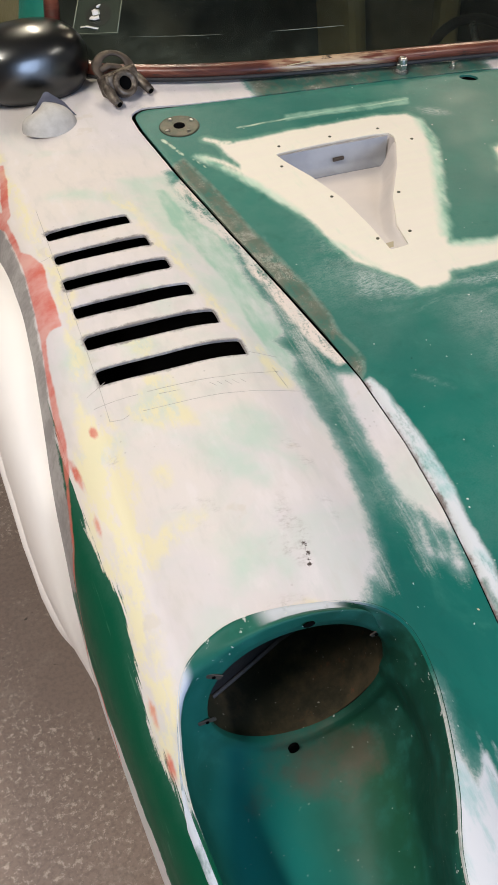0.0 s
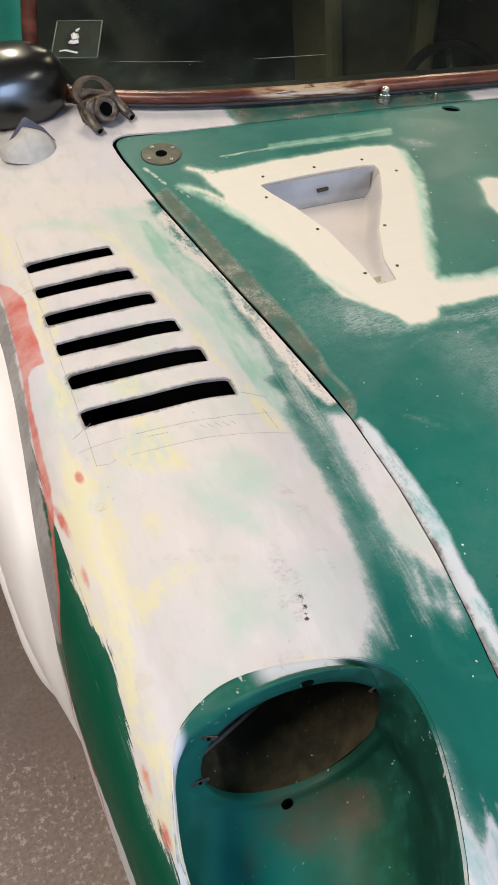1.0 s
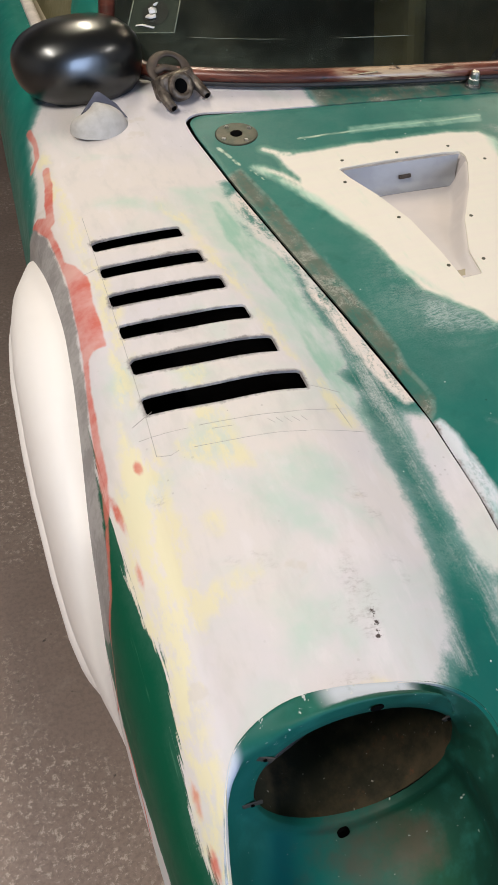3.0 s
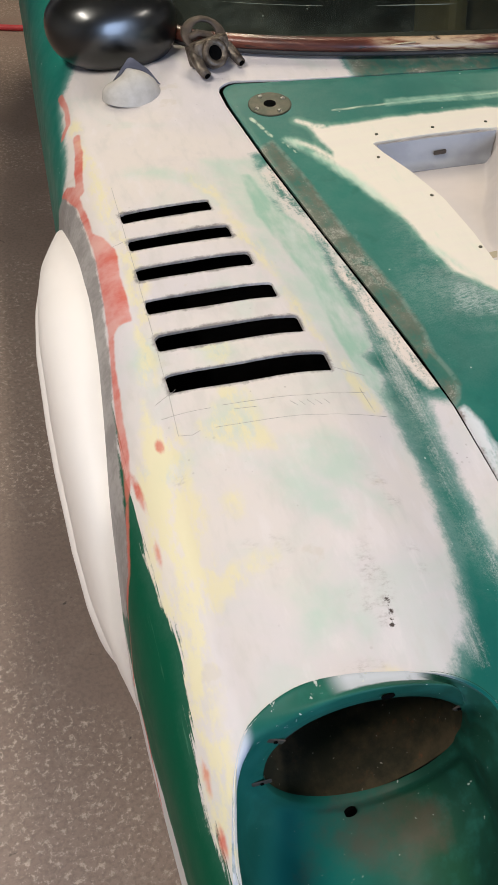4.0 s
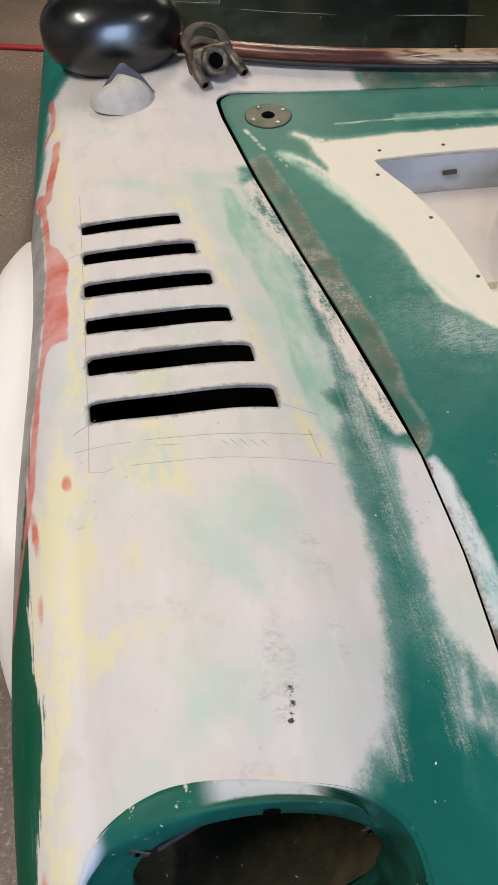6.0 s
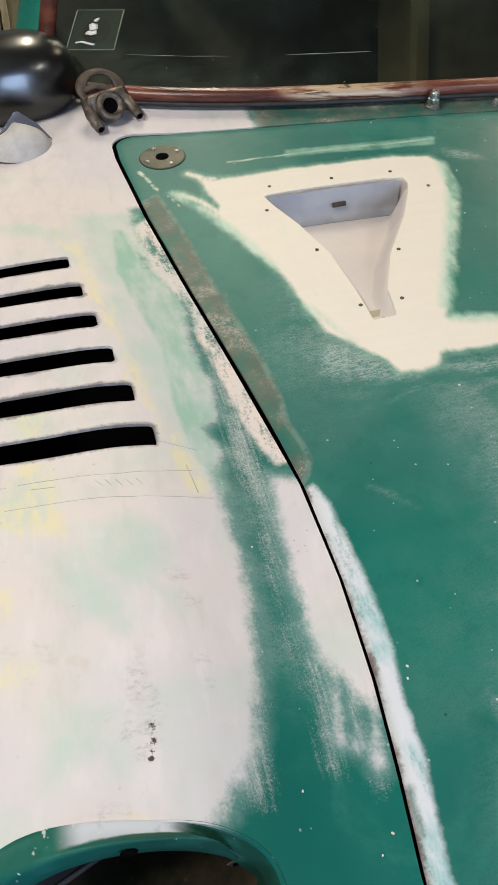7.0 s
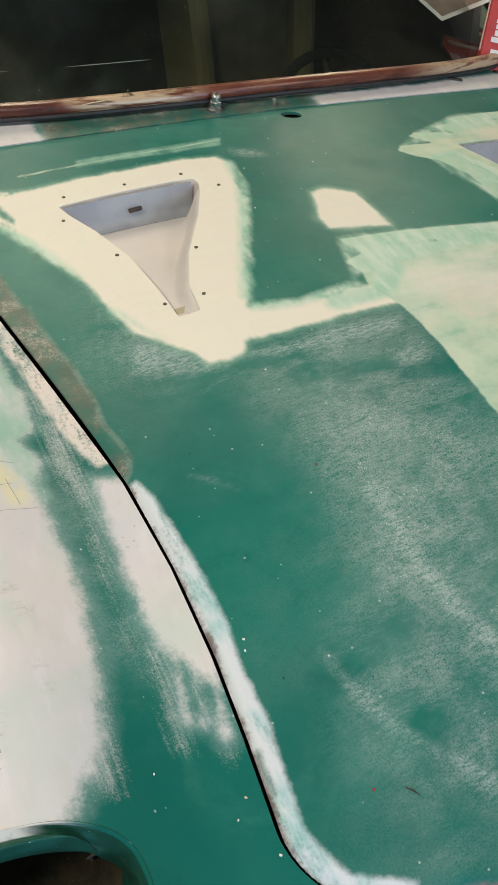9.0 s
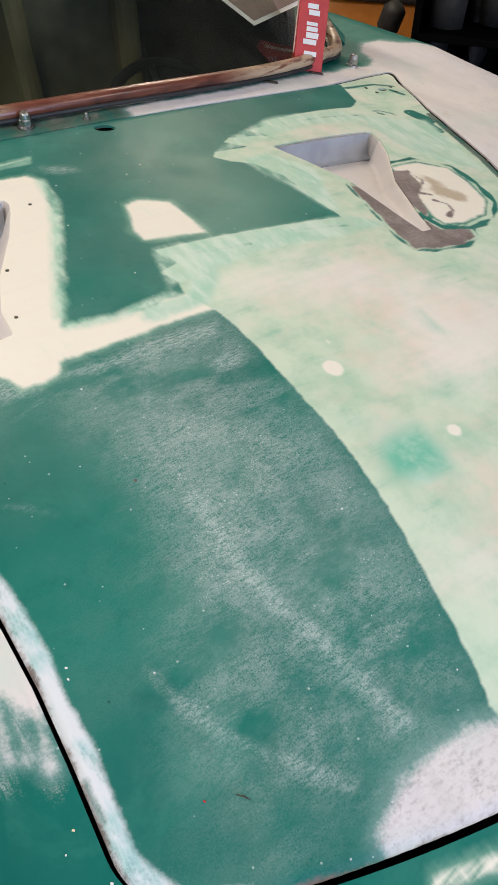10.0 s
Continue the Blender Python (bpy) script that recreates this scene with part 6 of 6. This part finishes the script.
for line in LINES:
    pts = []
    for a, b in zip(line, line[1:]):
        n = max(2, int(math.hypot(b[0] - a[0], b[1] - a[1]) / 0.01))
        pts += [spot(a[0] + (b[0] - a[0]) * k / n, a[1] + (b[1] - a[1]) * k / n, 0.0001) for k in range(n)]
    pts.append(spot(*line[-1], 0.0001))
    part("pencil_line", tube(bmesh.new(), pts, 0.00026, 4), M_PENCIL, body, "thin pencil guide line")


# sticker inside the glass
def on_glass(u, v, lift=0.0):
    p = Vector([float(q) for q in screen(np.array(u), np.array(v))])
    return p + Vector((0, -lift * 0.6, lift * 0.8))


def glass_patch(name, u0, u1, v0, v1, lift, material, parent, skew=0.0):
    rows = [[on_glass(u0 + (u1 - u0) * i / 4 + skew * (v - v0) / (v1 - v0), v, lift) for i in range(5)] for v in (v0, (v0 + v1) / 2, v1)]
    ob = part(name, loft(rows), material, parent)
    return thicken(ob, 0.0006, 0)


S_U, S_V, S_W, S_H, S_SKEW = -0.662, 0.136, 0.071, 0.132, 0.014


def on_sticker(a, b, lift=-0.0015):
    return on_glass(S_U + S_W * a + S_SKEW * b, S_V + S_H * b, lift)


sticker = glass_patch("windscreen_sticker", S_U, S_U + S_W, S_V, S_V + S_H, -0.003, M_STICKER, pane, S_SKEW)
sticker["label"] = "small square sticker behind the glass"
disc = [on_sticker(0.52 + 0.27 * math.cos(2 * math.pi * k / 28), 0.50 + 0.30 * math.sin(2 * math.pi * k / 28), -0.0018) for k in range(28)]
bm = bmesh.new()
bm.faces.new([bm.verts.new(p) for p in disc])
thicken(part("print_disc", bm, M_BLACK, sticker, "dark printed disc"), 0.0004, 0)
for line, r in (([(0.50, 0.74), (0.52, 0.73)], 0.0050), ([(0.40, 0.62), (0.44, 0.62)], 0.0045), ([(0.46, 0.62), (0.50, 0.50)], 0.0045), ([(0.38, 0.44), (0.46, 0.42), (0.54, 0.45)], 0.0050), ([(0.18, 0.20), (0.30, 0.22), (0.56, 0.15)], 0.0022)):
    part("print_mark", tube(bmesh.new(), [on_sticker(*p) for p in line], r * 1.9, 10, 0.25), M_PAPER, sticker)
for edge in ([(0.02, 0.03), (0.98, 0.03)], [(0.02, 0.97), (0.98, 0.97)], [(0.02, 0.03), (0.02, 0.97)], [(0.98, 0.03), (0.98, 0.97)]):
    part("print_line", tube(bmesh.new(), [on_sticker(*p) for p in edge], 0.0011, 4, 0.4), M_PRINT, sticker)

# two thin pale lines laid along the inside of the glass
for u0, u1, thick in ((-0.350, -0.225, 0.0008), (-0.575, -0.43, 0.0005)):
    part("pale_line", tube(bmesh.new(), [on_glass(u0 + (u1 - u0) * k / 6, 0.128, -0.002) for k in range(7)], [thick * q for q in (0.3, 0.8, 1.0, 0.7, 1.0, 0.8, 0.2)], 5), M_PRINT, pane)

# leaflet behind the glass
t = thing("leaflet", (0.47, 1.56, 0.97), "white-edged brown leaflet leaning behind the windscreen", "leaflet")
L_AT, L_UP, L_ALONG = Vector((0.44, 1.520, 0.950)), Vector((-0.04, 0.067, 0.04)), Vector((0.14, 0.034, 0.02))


def leaflet_sheet(name, material, a0, a1, b0, b1, lift, label=""):
    rows = [[L_AT + L_UP * a + L_ALONG * b + Vector((0, -0.6, 0.8)) * lift for b in (b0, (b0 + b1) / 2, b1)] for a in (a0, (a0 + a1) / 2, a1)]
    return thicken(part(name, loft(rows), material, t, label), 0.0008, 0)


leaflet_sheet("sheet", M_PAPER, 0, 3.0, 0, 1.35, 0)
leaflet_sheet("picture", M_BROWN, 0.10, 2.9, 0.07, 1.28, 0.0012)
leaflet_sheet("red_panel", M_RED, 1.45, 2.7, 0.16, 0.95, 0.0022, "red printed panel")
leaflet_sheet("white_panel", M_PAPER, 1.02, 1.32, 0.45, 0.95, 0.0022, "white printed panel")
part("picture_bar", tube(bmesh.new(), [L_AT + L_UP * a + L_ALONG * b + Vector((0, -0.0012, 0.0016)) for a, b in ((0.55, 0.50), (0.75, 0.36), (0.95, 0.30), (1.8, 0.55))], [0.006, 0.009, 0.010, 0.014], 8, 0.1), M_BLACK, t)

# straw on the trim and small bits on the bonnet
tagged(part("straw", tube(bmesh.new(), [spot(-0.315, 1.352, 0.022), spot(-0.295, 1.342, 0.027), spot(-0.275, 1.346, 0.024)], 0.0008, 5), M_STRAW), "dry straw stalk on the windscreen trim", "straw")
tagged(part("straw", tube(bmesh.new(), [spot(-0.32, 1.344, 0.026), spot(-0.28, 1.344, 0.026)], 0.0007, 5), M_STRAW), "dry straw stalk on the windscreen trim", "straw")
for x, y, r, mat, lab, cat in ((-0.439, 0.377, 0.0032, M_RED, "tiny red paint flake on the bonnet", "paint flake"), (-0.475, 0.517, 0.0035, M_PAPER, "tiny white paint flake on the bonnet", "paint flake"), (-0.478, 0.508, 0.003, M_PAPER, "tiny white paint flake on the bonnet", "paint flake"), (-0.526, 0.410, 0.0035, M_STRAW, "tiny yellow paint flake on the wing", "paint flake"), (-0.583, 0.440, 0.0028, M_PAPER, "tiny white paint flake on the wing", "paint flake"), (-0.538, 0.398, 0.0026, M_PAPER, "tiny white paint flake on the wing", "paint flake"), (-0.520, 0.368, 0.0035, M_PAPER, "tiny white paint flake on the wing", "paint flake")):
    tagged(part("paint_flake", box(bmesh.new(), 0.65 * r, 0.45 * r, 0.0008, tilt_at(x, y) @ pose(0, 0, 0.0006, 0, 0, r * 90000), 0.0002, 1), mat), lab, cat, "paint flakes")
tagged(part("wire_offcut", tube(bmesh.new(), [spot(-0.418, 0.368, 0.0010), spot(-0.414, 0.364, 0.0014), spot(-0.411, 0.359, 0.0010)], [0.0004, 0.0008, 0.0003], 6), M_CASTDARK), "small dark metal sliver on the bonnet", "offcut")

# captive clip on the rear wall of the duct
for cx, cy in ((-0.322, 1.138),):
    p = spot(cx, cy, -0.020)
    part("clip", box(bmesh.new(), 0.018, 0.004, 0.005, pose(p.x, p.y - 0.001, p.z, 0, -6, 0), 0.001), M_CASTDARK, bonnet, "dark metal clip")
for x, y in ((0.362, 1.362), (0.503, 1.402)):
    part("trim_scrap", box(bmesh.new(), 0.026, 0.008, 0.002, tilt_at(x, y) @ pose(0, 0, 0.002, 0, 0, -20)), M_CASTDARK, body)
for dx, dy in ((0.018, 0.008), (-0.016, -0.012), (0.012, -0.018), (-0.02, 0.012)):
    part("rivet_hole", lathe(bmesh.new(), ((0.0035, -0.001), (0.0035, 0.0006)), tilt_at(0.60 + dx * 1.6, 1.318 + dy), 10), M_BLACK, bonnet)
